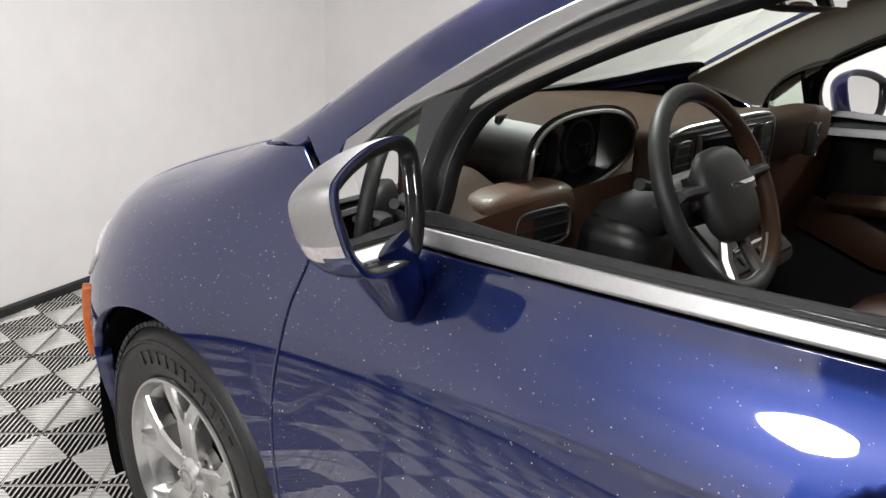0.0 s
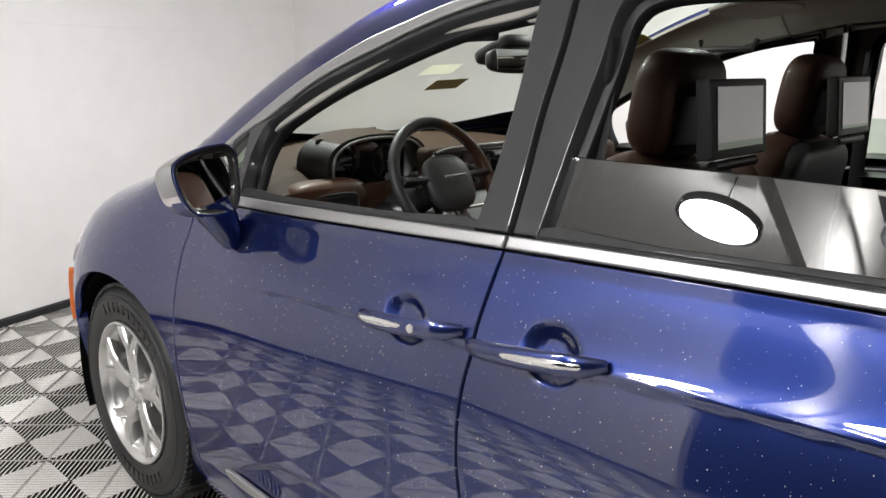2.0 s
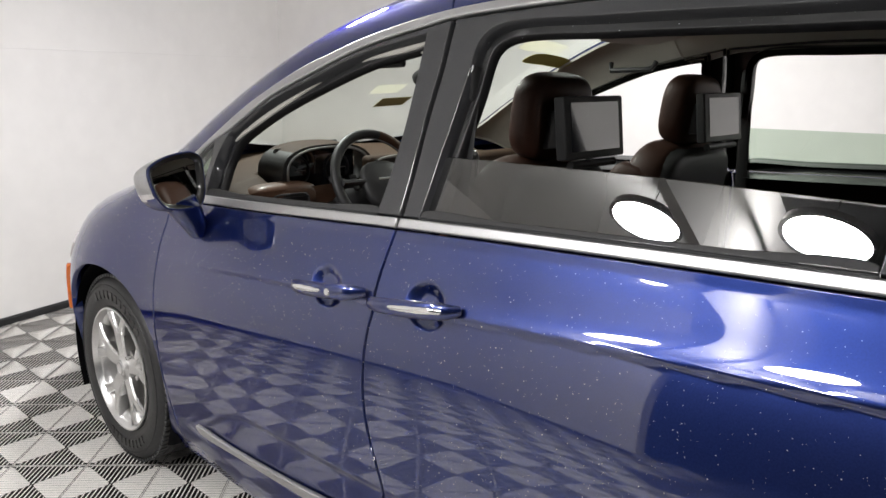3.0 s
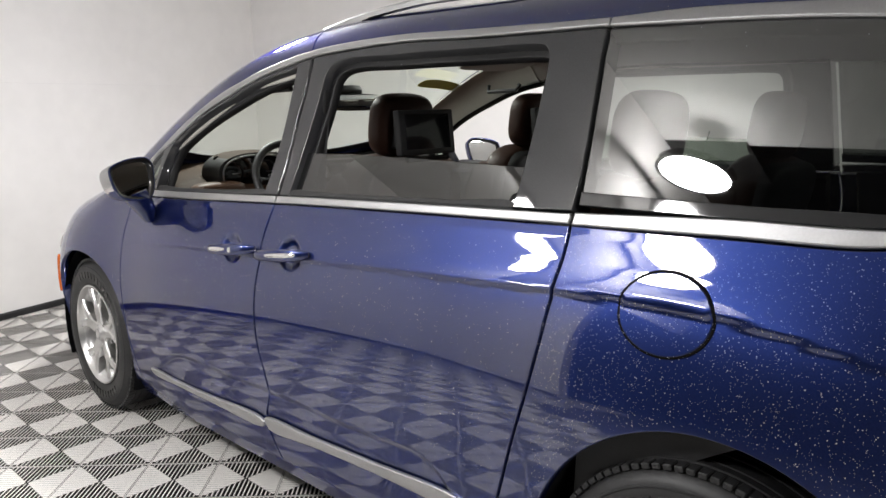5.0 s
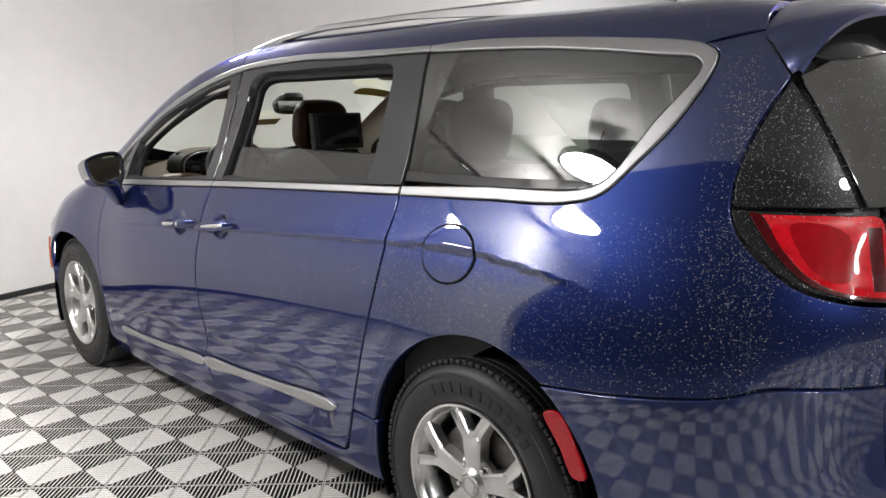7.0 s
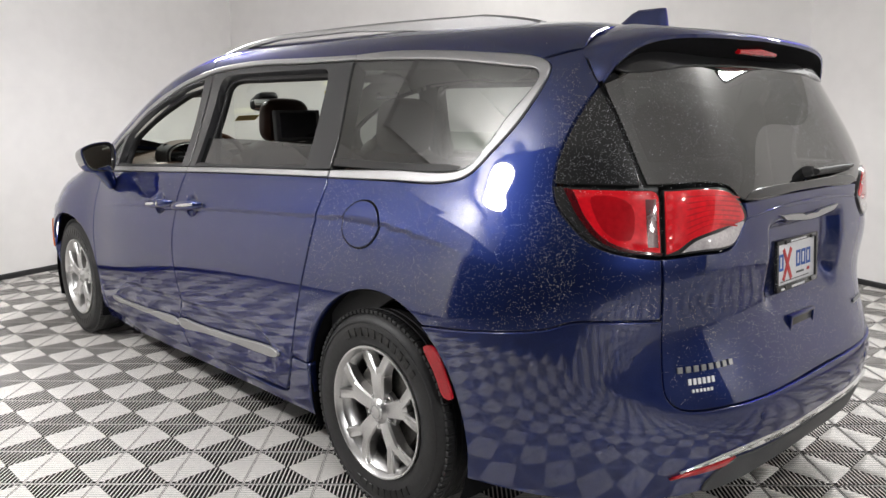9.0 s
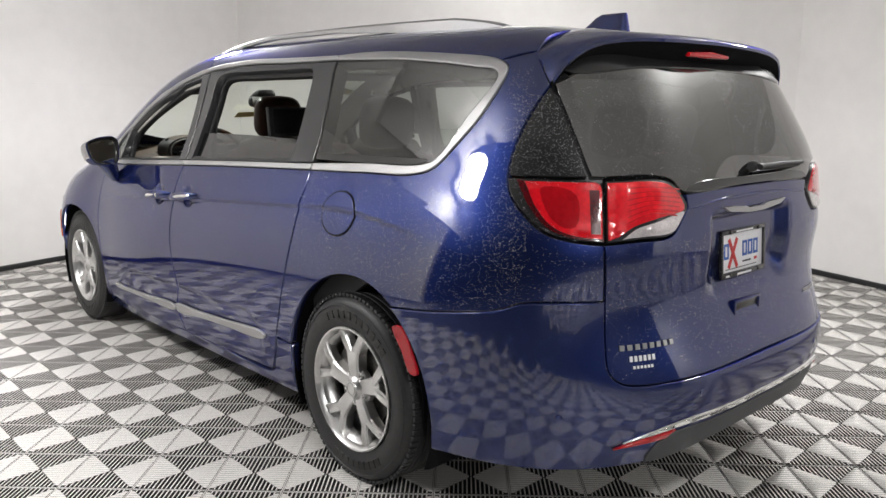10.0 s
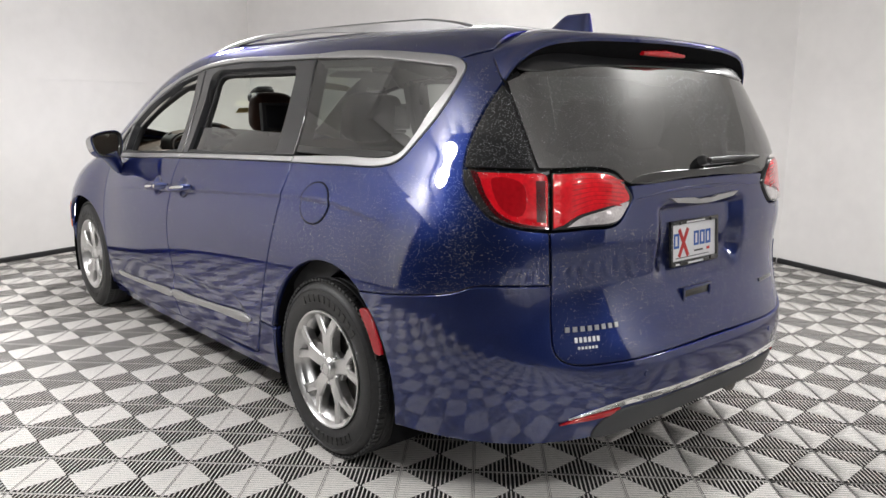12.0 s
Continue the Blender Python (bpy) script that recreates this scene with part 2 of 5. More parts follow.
LIFT = spl((-1.0, .4, 1.0, 1.6, 2.2, 2.8, 3.4), (1.01, 1.008, .997, 1.0, .998, .99, 1.0))
CREST = spl((-1, 1.6, 2.4, 3.0, 3.4, 4.2), (30, 33, 32, 12, 10, 8))


def body(x, y, z, section=HALF):
    """Below 1 inside the car's skin, above 1 outside it."""
    w = section(z) * SWELL(y) * (1 + (LIFT(y) - 1) * np.clip((z - 1.1) / .35, 0, 1))
    n = np.where(y < 1.2, TAILN(z), 2.6)
    e = np.maximum(0, -y) / TAIL(z) + np.maximum(0, y - 2.6) / NOSE(z)
    h = ((np.abs(x) / w) ** n + e ** n) ** (1 / n)
    t = np.maximum(0, z - .4) / (CROWN(y) - .4)
    return h ** 3.5 + t ** CREST(y)


def meet(p, d, far=3.0):
    """Where rays from outside points p along d first meet the skin (N x 3)."""
    p, d = np.atleast_2d(np.asarray(p, float)), np.atleast_2d(np.asarray(d, float))
    d = np.broadcast_to(d, p.shape)
    a = np.zeros(len(p))
    done = np.zeros(len(p), bool)
    step = far / 60
    for k in range(60):
        q = p + d * (a + step)[:, None]
        done |= body(q[:, 0], q[:, 1], q[:, 2]) < 1
        a = np.where(done, a, a + step)
    b = a + step
    for k in range(22):
        c = (a + b) / 2
        q = p + d * c[:, None]
        inside = body(q[:, 0], q[:, 1], q[:, 2]) < 1
        a, b = np.where(inside, a, c), np.where(inside, c, b)
    return p + d * a[:, None], done


def normal_at(q):
    e = 2e-3
    g = np.stack([body(*(q + e * np.eye(3)[k]).T, EVEN) - body(*(q - e * np.eye(3)[k]).T, EVEN) for k in range(3)], 1)
    return g / np.linalg.norm(g, axis=1)[:, None]


def skin_point(kind, a, b):
    """A point of the skin: s (y, z) on the near side, v (x, y) from above, t (angle, z) about the tail, n (angle, z) about the nose, r (angle, y) about the long axis."""
    o, d = aims(kind, [(a, b)])
    return meet(o, d)[0][0]


def aims(kind, pts):
    p = np.array(pts, float)
    a, b, k = p[:, 0], p[:, 1], 2.2
    zero, one = np.zeros(len(p)), np.ones(len(p))
    if kind == "s":
        return np.stack([-k * one, a, b], 1), np.stack([one, zero, zero], 1)
    if kind == "v":
        return np.stack([a, b, 2.6 * one], 1), np.stack([zero, zero, -one], 1)
    if kind == "t":
        return np.stack([k * np.sin(a), -.1 - k * np.cos(a), b], 1), np.stack([-np.sin(a), np.cos(a), zero], 1)
    if kind == "n":
        return np.stack([k * np.sin(a), 2.9 + k * np.cos(a), b], 1), np.stack([-np.sin(a), -np.cos(a), zero], 1)
    return np.stack([k * np.sin(a), b, 1 + k * np.cos(a)], 1), np.stack([-np.sin(a), zero, -np.cos(a)], 1)


def flat(kind, q):
    """The two numbers of a skin point in a given kind of chart."""
    x, y, z = q
    if kind == "s":
        return y, z
    if kind == "v":
        return x, y
    if kind == "t":
        return math.atan2(x, -(y + .1)), z
    if kind == "n":
        return math.atan2(x, y - 2.9), z
    return math.atan2(x, z - 1), y


def chart(kind, pts):
    """Points given as (kind, a, b) or (a, b), brought into one chart; 'c' at the end keeps a corner."""
    out = []
    for p in pts:
        sharp = p[-1] == "c"
        p = p[:-1] if sharp else p
        q = (p[0], p[1]) if len(p) == 2 else ((p[1], p[2]) if p[0] == kind else flat(kind, skin_point(*p)))
        out.append((q[0], q[1], sharp))
    return out


def smooth_loop(pts, step=.02):
    """A closed curve through pts, rounded but for the corners, in steps."""
    n, out = len(pts), []
    for i in range(n):
        p0, p1, p2, p3 = (np.array(pts[(i + k) % n][:2]) for k in (-1, 0, 1, 2))
        if pts[i][2]:
            p0 = 2 * p1 - p2
        if pts[(i + 1) % n][2]:
            p3 = 2 * p2 - p1
        d1, d2, d3 = (max(1e-6, np.linalg.norm(b - a)) ** .5 for a, b in ((p0, p1), (p1, p2), (p2, p3)))
        m1 = ((p1 - p0) / d1 - (p2 - p0) / (d1 + d2) + (p2 - p1) / d2) * d2
        m2 = ((p2 - p1) / d2 - (p3 - p1) / (d2 + d3) + (p3 - p2) / d3) * d2
        k = max(1, int(np.ceil(np.linalg.norm(p2 - p1) / step)))
        for s in np.arange(k) / k:
            out.append((2 * s ** 3 - 3 * s ** 2 + 1) * p1 + (s ** 3 - 2 * s ** 2 + s) * m1 + (3 * s ** 2 - 2 * s ** 3) * p2 + (s ** 3 - s ** 2) * m2)
    out = np.array(out)
    area = np.sum(out[:, 0] * np.roll(out[:, 1], -1) - out[:, 1] * np.roll(out[:, 0], -1))
    return out if area > 0 else out[::-1]


def inset(loop, d):
    a, b = np.roll(loop, 1, 0), np.roll(loop, -1, 0)
    e1, e2 = loop - a, b - loop
    n1, n2 = (np.stack([-e[:, 1], e[:, 0]], 1) / np.maximum(1e-9, np.linalg.norm(e, axis=1))[:, None] for e in (e1, e2))
    n = n1 + n2
    return loop + d * n / np.maximum(.5, (n * n).sum(1) / 2)[:, None]


def within(loop, p):
    x, y = p[:, 0], p[:, 1]
    ins = np.zeros(len(p), bool)
    for (x0, y0), (x1, y1) in zip(loop, np.roll(loop, -1, 0)):
        cut = (y0 > y) != (y1 > y)
        ins ^= cut & (x < (x1 - x0) * (y - y0) / np.where(cut, y1 - y0, 1) + x0)
    return ins


def dist(loop, p):
    a, b = loop, np.roll(loop, -1, 0)
    ab = b - a
    t = np.clip(((p[:, None] - a) * ab).sum(2) / np.maximum(1e-12, (ab * ab).sum(1)), 0, 1)
    return np.linalg.norm(p[:, None] - (a + t[..., None] * ab), axis=2).min(1)


def even_normals(kind, q, slope=None, bow=None):
    """Normals of a smooth sheet laid through a pane: straight from sill to top, slightly bowed along its length."""
    a, u, z = (q[:, 0], q[:, 1], q[:, 2]) if kind == "s" else (q[:, 1], q[:, 0], q[:, 2])
    m = u.mean() if kind == "s" else 0.0
    w = u - m
    c = np.linalg.lstsq(np.stack([np.ones(len(q)), w, z, w ** 2, w ** 4], 1) if kind != "s" else np.stack([np.ones(len(q)), w, z, w ** 2], 1), a, rcond=None)[0]
    fz = np.full(len(q), c[2] if slope is None else slope)
    fu = c[1] + 2 * (c[3] if bow is None else bow) * w + (4 * c[4] * w ** 3 if kind != "s" else 0)
    one = -np.ones(len(q))
    n = np.stack([one, fu, fz], 1) if kind == "s" else np.stack([fu, one, fz], 1)
    return n / np.linalg.norm(n, axis=1)[:, None]


def skin(name, kind, pts, material, parent, label="", holes=(), off=0.0, gap=.0022, depth=.018, step=.02, cell=.04, both=False, bulge=0.0, mirror_only=False, dent=None, soft=.0025, even=None, flare=None):
    """A panel of the car's skin inside a loop, with a rolled edge of some depth; both: also its mirror image on the other side."""
    loops = [smooth_loop(chart(kind, pts), step)] + [smooth_loop(chart(kind, h), step)[::-1] for h in holes]
    inner = [inset(l, gap + soft) for l in loops]
    outer = [inset(l, gap) for l in loops]
    lo, hi = inner[0].min(0), inner[0].max(0)
    gx, gy = np.meshgrid(np.arange(lo[0], hi[0], cell), np.arange(lo[1], hi[1], cell * .9))
    gx = gx + (np.arange(gx.shape[0]) % 2)[:, None] * cell / 2
    grid = np.stack([gx.ravel(), gy.ravel()], 1)
    ok = within(inner[0], grid) & (dist(inner[0], grid) > cell * .35)
    for h in inner[1:]:
        ok &= ~within(h, grid) & (dist(h, grid) > cell * .35)
    grid = grid[ok]
    p2 = np.concatenate(inner + [grid])
    edges, k = [], 0
    for l in inner:
        edges += [(k + i, k + (i + 1) % len(l)) for i in range(len(l))]
        k += len(l)
    vs, _, fs, _, _, _ = delaunay_2d_cdt([Vector(map(float, p)) for p in p2], edges, [], 0, 1e-7)
    p2 = np.array([(v[0], v[1]) for v in vs])
    fs = np.array([f for f in fs if len(f) == 3])
    c = p2[fs].mean(1)
    ok = within(inner[0], c)
    for h in inner[1:]:
        ok &= ~within(h, c)
    fs = fs[ok]
    q = meet(*aims(kind, p2))[0]
    nrm = normal_at(q)
    if even is not None:
        nrm = even_normals(kind, q, *even)
    if flare is not None:
        nrm[:, 2] += flare(q)
        nrm /= np.linalg.norm(nrm, axis=1)[:, None]
    lift = np.full(len(q), float(off))
    slope = np.zeros((len(q), 3))
    ta = np.cross(nrm, (0, 1, 0) if kind in "st" else (1, 0, 0))
    ta /= np.linalg.norm(ta, axis=1)[:, None]
    tb = np.cross(nrm, ta)
    if bulge:
        swell = lambda p: bulge * (1 - (1 - np.clip(dist(inner[0], p) / .013, 0, 1)) ** 2)
        lift += swell(p2)
        e = .0015
        for t in (ta, tb):
            fa_, fb_ = (np.array([flat(kind, v) for v in q + k * e * t]) for k in (1, -1))
            slope += t * ((swell(fa_) - swell(fb_)) / (2 * e))[:, None]
    if dent is not None:
        lift += dent(q)
        e = .0015
        for t in (ta, tb):
            slope += t * ((dent(q + e * t) - dent(q - e * t)) / (2 * e))[:, None]
    q = q + nrm * lift[:, None]
    if bulge or dent is not None:
        nrm = nrm - slope
        nrm /= np.linalg.norm(nrm, axis=1)[:, None]
    verts, normals, faces = [*q], [*nrm], [tuple(f) for f in fs]
    for li, (l_in, l_out) in enumerate(zip(inner, outer)):
        q0 = meet(*aims(kind, l_in))[0]
        n0 = normal_at(q0)
        q1 = meet(*aims(kind, l_out))[0]
        side = q1 - q0
        side = side - n0 * (side * n0).sum(1)[:, None]
        side /= np.maximum(1e-9, np.linalg.norm(side, axis=1))[:, None]
        k, n = len(verts), len(l_in)
        o = (off + (dent(q0) if dent is not None else np.zeros(len(q0))))[:, None]
        verts += [*(q0 + n0 * o)] + [*(q1 + n0 * (o - .002))] + [*(q1 + n0 * (o - depth))]
        normals += [*n0] + [*((n0 + 2 * side) / 2.3)] + [*side]
        for i in range(n):
            j = (i + 1) % n
            faces += [(k + j, k + i, k + n + i, k + n + j), (k + n + j, k + n + i, k + 2 * n + i, k + 2 * n + j)]
    verts, normals = np.array(verts), np.array(normals)
    # turn faces so that they look outwards
    fa = []
    for f in faces:
        a, b, c3 = verts[f[0]], verts[f[1]], verts[f[2]]
        fa.append(f if np.dot(np.cross(b - a, c3 - a), normals[list(f)].mean(0)) > 0 else f[::-1])
    made = None
    if not mirror_only:
        made = piece(name, mesh_of(name, verts, fa, material, True, normals), parent, label)
    if both or mirror_only:
        flip = np.array([-1, 1, 1])
        made2 = piece(name, mesh_of(name, verts * flip, [f[::-1] for f in fa], material, True, normals * flip), parent, label)
        made = made or made2
    return made


def arch(cy, cz, r, a0, a1, n=14):
    return [("s", cy + r * math.cos(radians(a)), cz + r * math.sin(radians(a))) for a in np.linspace(a0, a1, n)]


def group_empty(name, parent=None, label=""):
    ob = new(name)
    if parent:
        ob.parent = parent
    if label:
        ob["label"] = label
    return ob


# ---- the room ----
def setting(name, bm, material, label, category="wall", parent=None):
    ob = part(name, bm, material, parent, "", smooth=False)
    return tagged(ob, label, category, "", "structure")


def wall(name, a, b, h, material, label, thick=.12, z0=0.0):
    """An upright slab from a to b whose inner face lies on that line (the room is to the right of a to b)."""
    a, b = Vector((*a, 0)), Vector((*b, 0))
    d = (b - a).normalized()
    n = Vector((-d.y, d.x, 0)) * thick
    bm = bmesh.new()
    base = [bm.verts.new(p + Vector((0, 0, z0))) for p in (a, b, b + n, a + n)]
    f = bm.faces.new(base)
    up = bmesh.ops.extrude_face_region(bm, geom=[f])["geom"]
    for v in up:
        if isinstance(v, bmesh.types.BMVert):
            v.co.z = h
    return setting(name, bm, material, label)


CORNERS = [(-4.3, 2.55), (-4.3, 4.114), (1.75, 6.0), (4.4, .74), (3.0, -4.0)]
wall("wall_west", CORNERS[0], CORNERS[1], CEILING, WALL, "plain white painted photo booth wall")
wall("wall_north", CORNERS[1], CORNERS[2], CEILING, WALL, "plain white painted photo booth wall with a faint joint")
wall("wall_north_east", CORNERS[2], CORNERS[3], CEILING, WALL, "plain white painted photo booth wall")
wall("wall_east", CORNERS[3], CORNERS[4], CEILING, WALL, "plain white painted photo booth wall")
wall("wall_south", (3.0, -4.0), (2.4, -6.2), CEILING, WALL, "plain white painted photo booth wall")
wall("wall_end", (2.52, -6.2), (2.52, -8.0), CEILING + .6, GARAGE, "garage wall behind the booth, coloured dark to look unlit")
wall("wall_back", (3.2, -8.0), (-8.2, -8.0), CEILING + .6, GARAGE, "back wall of the garage, coloured dark to look unlit")
wall("wall_far_west", (-8.2, -8.2), (-8.2, 4.4), CEILING + .6, GARAGE, "side wall of the garage, coloured dark to look unlit")
wall("wall_return", (-8.2, 4.3), (-4.3, 4.3), CEILING + .6, GARAGE, "return wall beside the booth opening, coloured dark to look unlit")
for i, (a, b) in enumerate(zip(CORNERS, CORNERS[1:])):
    a, b = Vector((*a, 0)), Vector((*b, 0))
    d = (b - a).normalized()
    n = Vector((d.y, -d.x, 0))
    bm = bmesh.new()
    ring = []
    for p, e in ((a, .012), (b, -.012)):
        ring.append([bm.verts.new(p + d * e + n * u + Vector((0, 0, z))) for u, z in ((.004, 0), (.016, 0), (.016, .036), (.009, .046), (.004, .046))])
    for k in range(5):
        bm.faces.new((ring[0][k], ring[0][(k + 1) % 5], ring[1][(k + 1) % 5], ring[1][k]))
    bm.faces.new(ring[0])
    bm.faces.new(ring[1][::-1])
    setting("baseboard", bm, BASE, "low black rubber skirting along the white wall", "skirting")
setting("floor_garage", block(-8.3, 3.1, -8.1, -4.55, -.05, -.002), CONCRETE, "dark grey concrete garage floor", "floor")
setting("floor_side", block(-8.3, -3.05, -4.55, 2.35, -.05, -.002), CONCRETE, "dark grey concrete garage floor", "floor")
setting("ceiling", block(-8.3, 5.2, -8.3, 6.3, CEILING + .61, CEILING + .73), GARAGE, "garage ceiling slab, coloured dark to look unlit", "ceiling")
setting("ceiling_booth", block(-3.12, 5.2, -7.2, 6.3, CEILING, CEILING + .2), CEIL, "plain white booth ceiling", "ceiling")
setting("ceiling_corner", block(-4.5, -3.12, 2.02, 6.3, CEILING, CEILING + .2), CEIL, "plain white booth ceiling over the corner", "ceiling")
# Unseen board added to keep one lamp out of the rear side window.
setting("lamp_hiding_board", block(-4.2, -1.9, 1.68, 1.74, 2.05, CEILING - .004), WALL, "unseen white board added to hide a lamp from the side window", "beam")
# a faint joint in the white boards
for a, b, z in ((CORNERS[1], CORNERS[2], 1.62), (CORNERS[3], CORNERS[4], 1.62)):
    a, b = Vector((*a, 0)), Vector((*b, 0))
    d = (b - a).normalized()
    n = Vector((d.y, -d.x, 0))
    bm = tube([a + d * .05 + n * .001 + Vector((0, 0, z)), b - d * .05 + n * .001 + Vector((0, 0, z))], .0022, 6)
    setting("trim", bm, WALL, "thin joint cover between white wall boards", "trim")


# Hidden glow added over each lamp to brighten ceiling and upper walls.
UPLIGHT = glow("uplight", (1.0, .985, .975), 720)


def round_lamp(x, y, watts):
    """A round pendant lamp: a thin black rim, light below and a fainter added ring of light above."""
    ob = group_empty("round_lamp")
    ob.matrix_basis = Matrix.Translation((x, y, CEILING - DROP))
    tagged(ob, "round white pendant lamp with a black rim, one of a set with added fill lamps", "lamp", "round lamps of the booth")
    part("housing", lathe([(.0, .035), (.205, .035), (.222, .025), (.225, -.012), (.205, -.014), (.203, .0), (0, .002)], 40, axis="z"), BLACK_GLOSS, ob)
    part("added_uplight", lathe([(.052, .036), (.053, .058), (.052, .080)], 40, axis="z"), UPLIGHT, ob, "hidden glowing ring added above the lamp")
    part("top_cap", lathe([(.058, .079), (.058, .084), (.052, .087), (0, .087)], 40, axis="z"), BLACK_GLOSS, ob)
    part("rod", tube([(0, 0, .03), (0, 0, DROP - .004)], .004, 8), BLACK_GLOSS, ob)
    d = bpy.data.lights.new("lamp_light", "AREA")
    d.shape, d.size, d.energy, d.color, d.spread = "DISK", .40, watts, (1.0, .988, .985), radians(178)
    li = new("lamp_light", d)
    li.parent = ob
    li.matrix_basis = Matrix.Translation((0, 0, -.010))
    return ob


for p in LAMPS_AND_FILLS:
    round_lamp(*p)
# the lamp at the ceiling's edge hangs beside a square black plate
tagged(part("mounting_plate", block(-3.55, -3.08, 1.17, 1.86, CEILING - .004, CEILING + .05, .004), PLASTIC, None), "square black plate at the edge of the booth ceiling", "plate")

# ---- the car ----
car = group_empty("minivan")
tagged(car, "wet dark blue metallic minivan with chrome trim standing on ribbed tiles", "car")

BELT_LOW = spl((-.254, .37, 1.56, 2.36, 2.64), (1.199, 1.176, 1.127, 1.087, 1.075))
BELT_TOP = spl((-.26, .37, 1.56, 2.36, 2.64), (1.227, 1.201, 1.151, 1.112, 1.100))


def belt(curve, y0, y1, n=6, lift=0.0):
    return [("s", y, float(curve(y)) + lift) for y in np.linspace(y0, y1, n)]


def sharp(p):
    return (*p, "c")


FRONT_GAP = [("s", y, z) for y, z in ((2.635, 1.075), (2.648, 1.0), (2.680, .92), (2.698, .84), (2.712, .75), (2.714, .65), (2.702, .56), (2.675, .44), (2.64, .34), (2.60, .245))]
B_GAP = [("s", y, z) for y, z in ((1.558, 1.127), (1.562, 1.06), (1.575, .966), (1.590, .85), (1.584, .72), (1.560, .63), (1.530, .56), (1.514, .51), (1.535, .45), (1.550, .39), (1.512, .32), (1.478, .262))]
C_GAP = [("s", y, z) for y, z in ((.380, 1.176), (.377, 1.10), (.384, 1.035), (.402, .90), (.427, .78), (.460, .66), (.488, .55), (.513, .46), (.553, .345), (.580, .292))]
ends = lambda line: [sharp(line[0]), *line[1:-1], sharp(line[-1])]
both_sides = dict(both=True)

front_door = group_empty("front_door", car, "blue front door with a lowered window")
sliding_door = group_empty("sliding_door", car, "blue sliding side door with a half lowered tinted window")


SHOULDER = spl((-.5, -.17, .05, .38, .95, 1.31, 1.86, 2.2, 2.6), (.985, 1.033, 1.050, 1.038, 1.003, .978, .942, .918, .866))
SCOOP = spl((.6, .70, .9, 1.4, 1.95, 2.2, 2.42), (.40, .50, .530, .517, .503, .478, .36))
CUPS = ((1.752, .962), (1.408, .982))


def step01(x):
    x = np.clip(x, 0, 1)
    return x * x * (3 - 2 * x)


def crease(q):
    """Pressings of the side: a shoulder edge with a hollow under it, a scoop above the sill strip, and cups behind the handles."""
    y, z = q[:, 1], q[:, 2]
    d = SHOULDER(y) - z
    k = step01((2.50 - y) / .45) * step01((y + .42) / .35)
    k = k * np.interp(y, (.2, 1.3, 2.3), (1.0, .75, .55))
    hollow = -.0085 * k * step01(d / .014) * np.exp(-np.maximum(0, d - .012) / .10)
    e = SCOOP(y) - z
    scoop = -.006 * step01(e / .02) * step01((z - .30) / .12) * step01((y - .62) / .05) * step01((2.45 - y) / .1)
    cup = np.zeros(len(y))
    for cy, cz in CUPS:
        r = np.hypot((y - cy) / 1.12, z - cz)
        cup = np.minimum(cup, -.016 * step01((.058 - r) / .034))
    return hollow + scoop + cup


def shelf(q):
    """The lean of the shoulder: a flare above its edge that runs broad over the front door."""
    y, z = q[:, 1], q[:, 2]
    a = z - SHOULDER(y)
    room = BELT_LOW(y) - SHOULDER(y)
    lip = np.interp(y, (-.30, 0, .8, 1.4, 2.3, 2.6), (.05, .30, .45, .45, .35, .10)) * np.exp(-np.maximum(a, 0) / .030)
    broad = np.interp(y, (1.25, 1.55, 1.85, 2.3, 2.6), (0, .20, .29, .26, .05)) * np.clip((room - .015 - a) / .06, 0, 1) * step01(a / .03)
    top = -.12 * step01((a - room + .030) / .012) * step01((y - .1) / .4)
    return np.where(a > 0, np.maximum(lip, broad) * step01(a / .006) + top, 0)


skin("door_skin", "s", ends(FRONT_GAP) + [("s", 2.1, .25), *ends(B_GAP[::-1]), *belt(BELT_LOW, 1.7, 2.5)], PAINT, front_door, dent=crease, flare=shelf, cell=.009, gap=.0030, depth=.030, **both_sides)
skin("door_skin", "s", ends(B_GAP) + [("s", 1.1, .272), *ends(C_GAP[::-1]), *belt(BELT_LOW, .6, 1.3)], PAINT, sliding_door, dent=crease, flare=shelf, cell=.009, gap=.0030, depth=.030, **both_sides)
ARCH_R, ARCH_F = (-.03, .38, .435), (3.10, .36, .42)
SEAM_START = skin_point(*arch(*ARCH_R, 123, 123, 1)[0])
SEAM = [("t", *flat("t", SEAM_START)), ("t", -1.2, .771), ("t", -.97, .819), ("t", -.905, .848), ("t", -.80, .858), ("t", -.69, .86)]
LAMP_EDGE = [("t", a, z) for a, z in ((-.968, 1.219), (-.957, 1.168), (-.917, 1.115), (-.856, 1.064), (-.785, 1.043), (-.699, 1.033))]
HATCH_UP = [("t", a, z) for a, z in ((-.886, 1.606), (-.880, 1.575), (-.843, 1.500))]
D_EDGE = [("t", a, z) for a, z in ((-.885, 1.442), (-.930, 1.360), (-.960, 1.27))]
QUARTER_OUT = [("s", y, z) for y, z in ((.024, 1.187), (-.254, 1.199), (-.350, 1.227), (-.428, 1.303), (-.520, 1.410), (-.583, 1.530), (-.582, 1.558))]
skin("quarter_panel", "t", [sharp(C_GAP[0]), *QUARTER_OUT, sharp(("s", -.544, 1.581)), sharp(HATCH_UP[0]), HATCH_UP[1], sharp(HATCH_UP[2]), *D_EDGE, *ends(LAMP_EDGE),
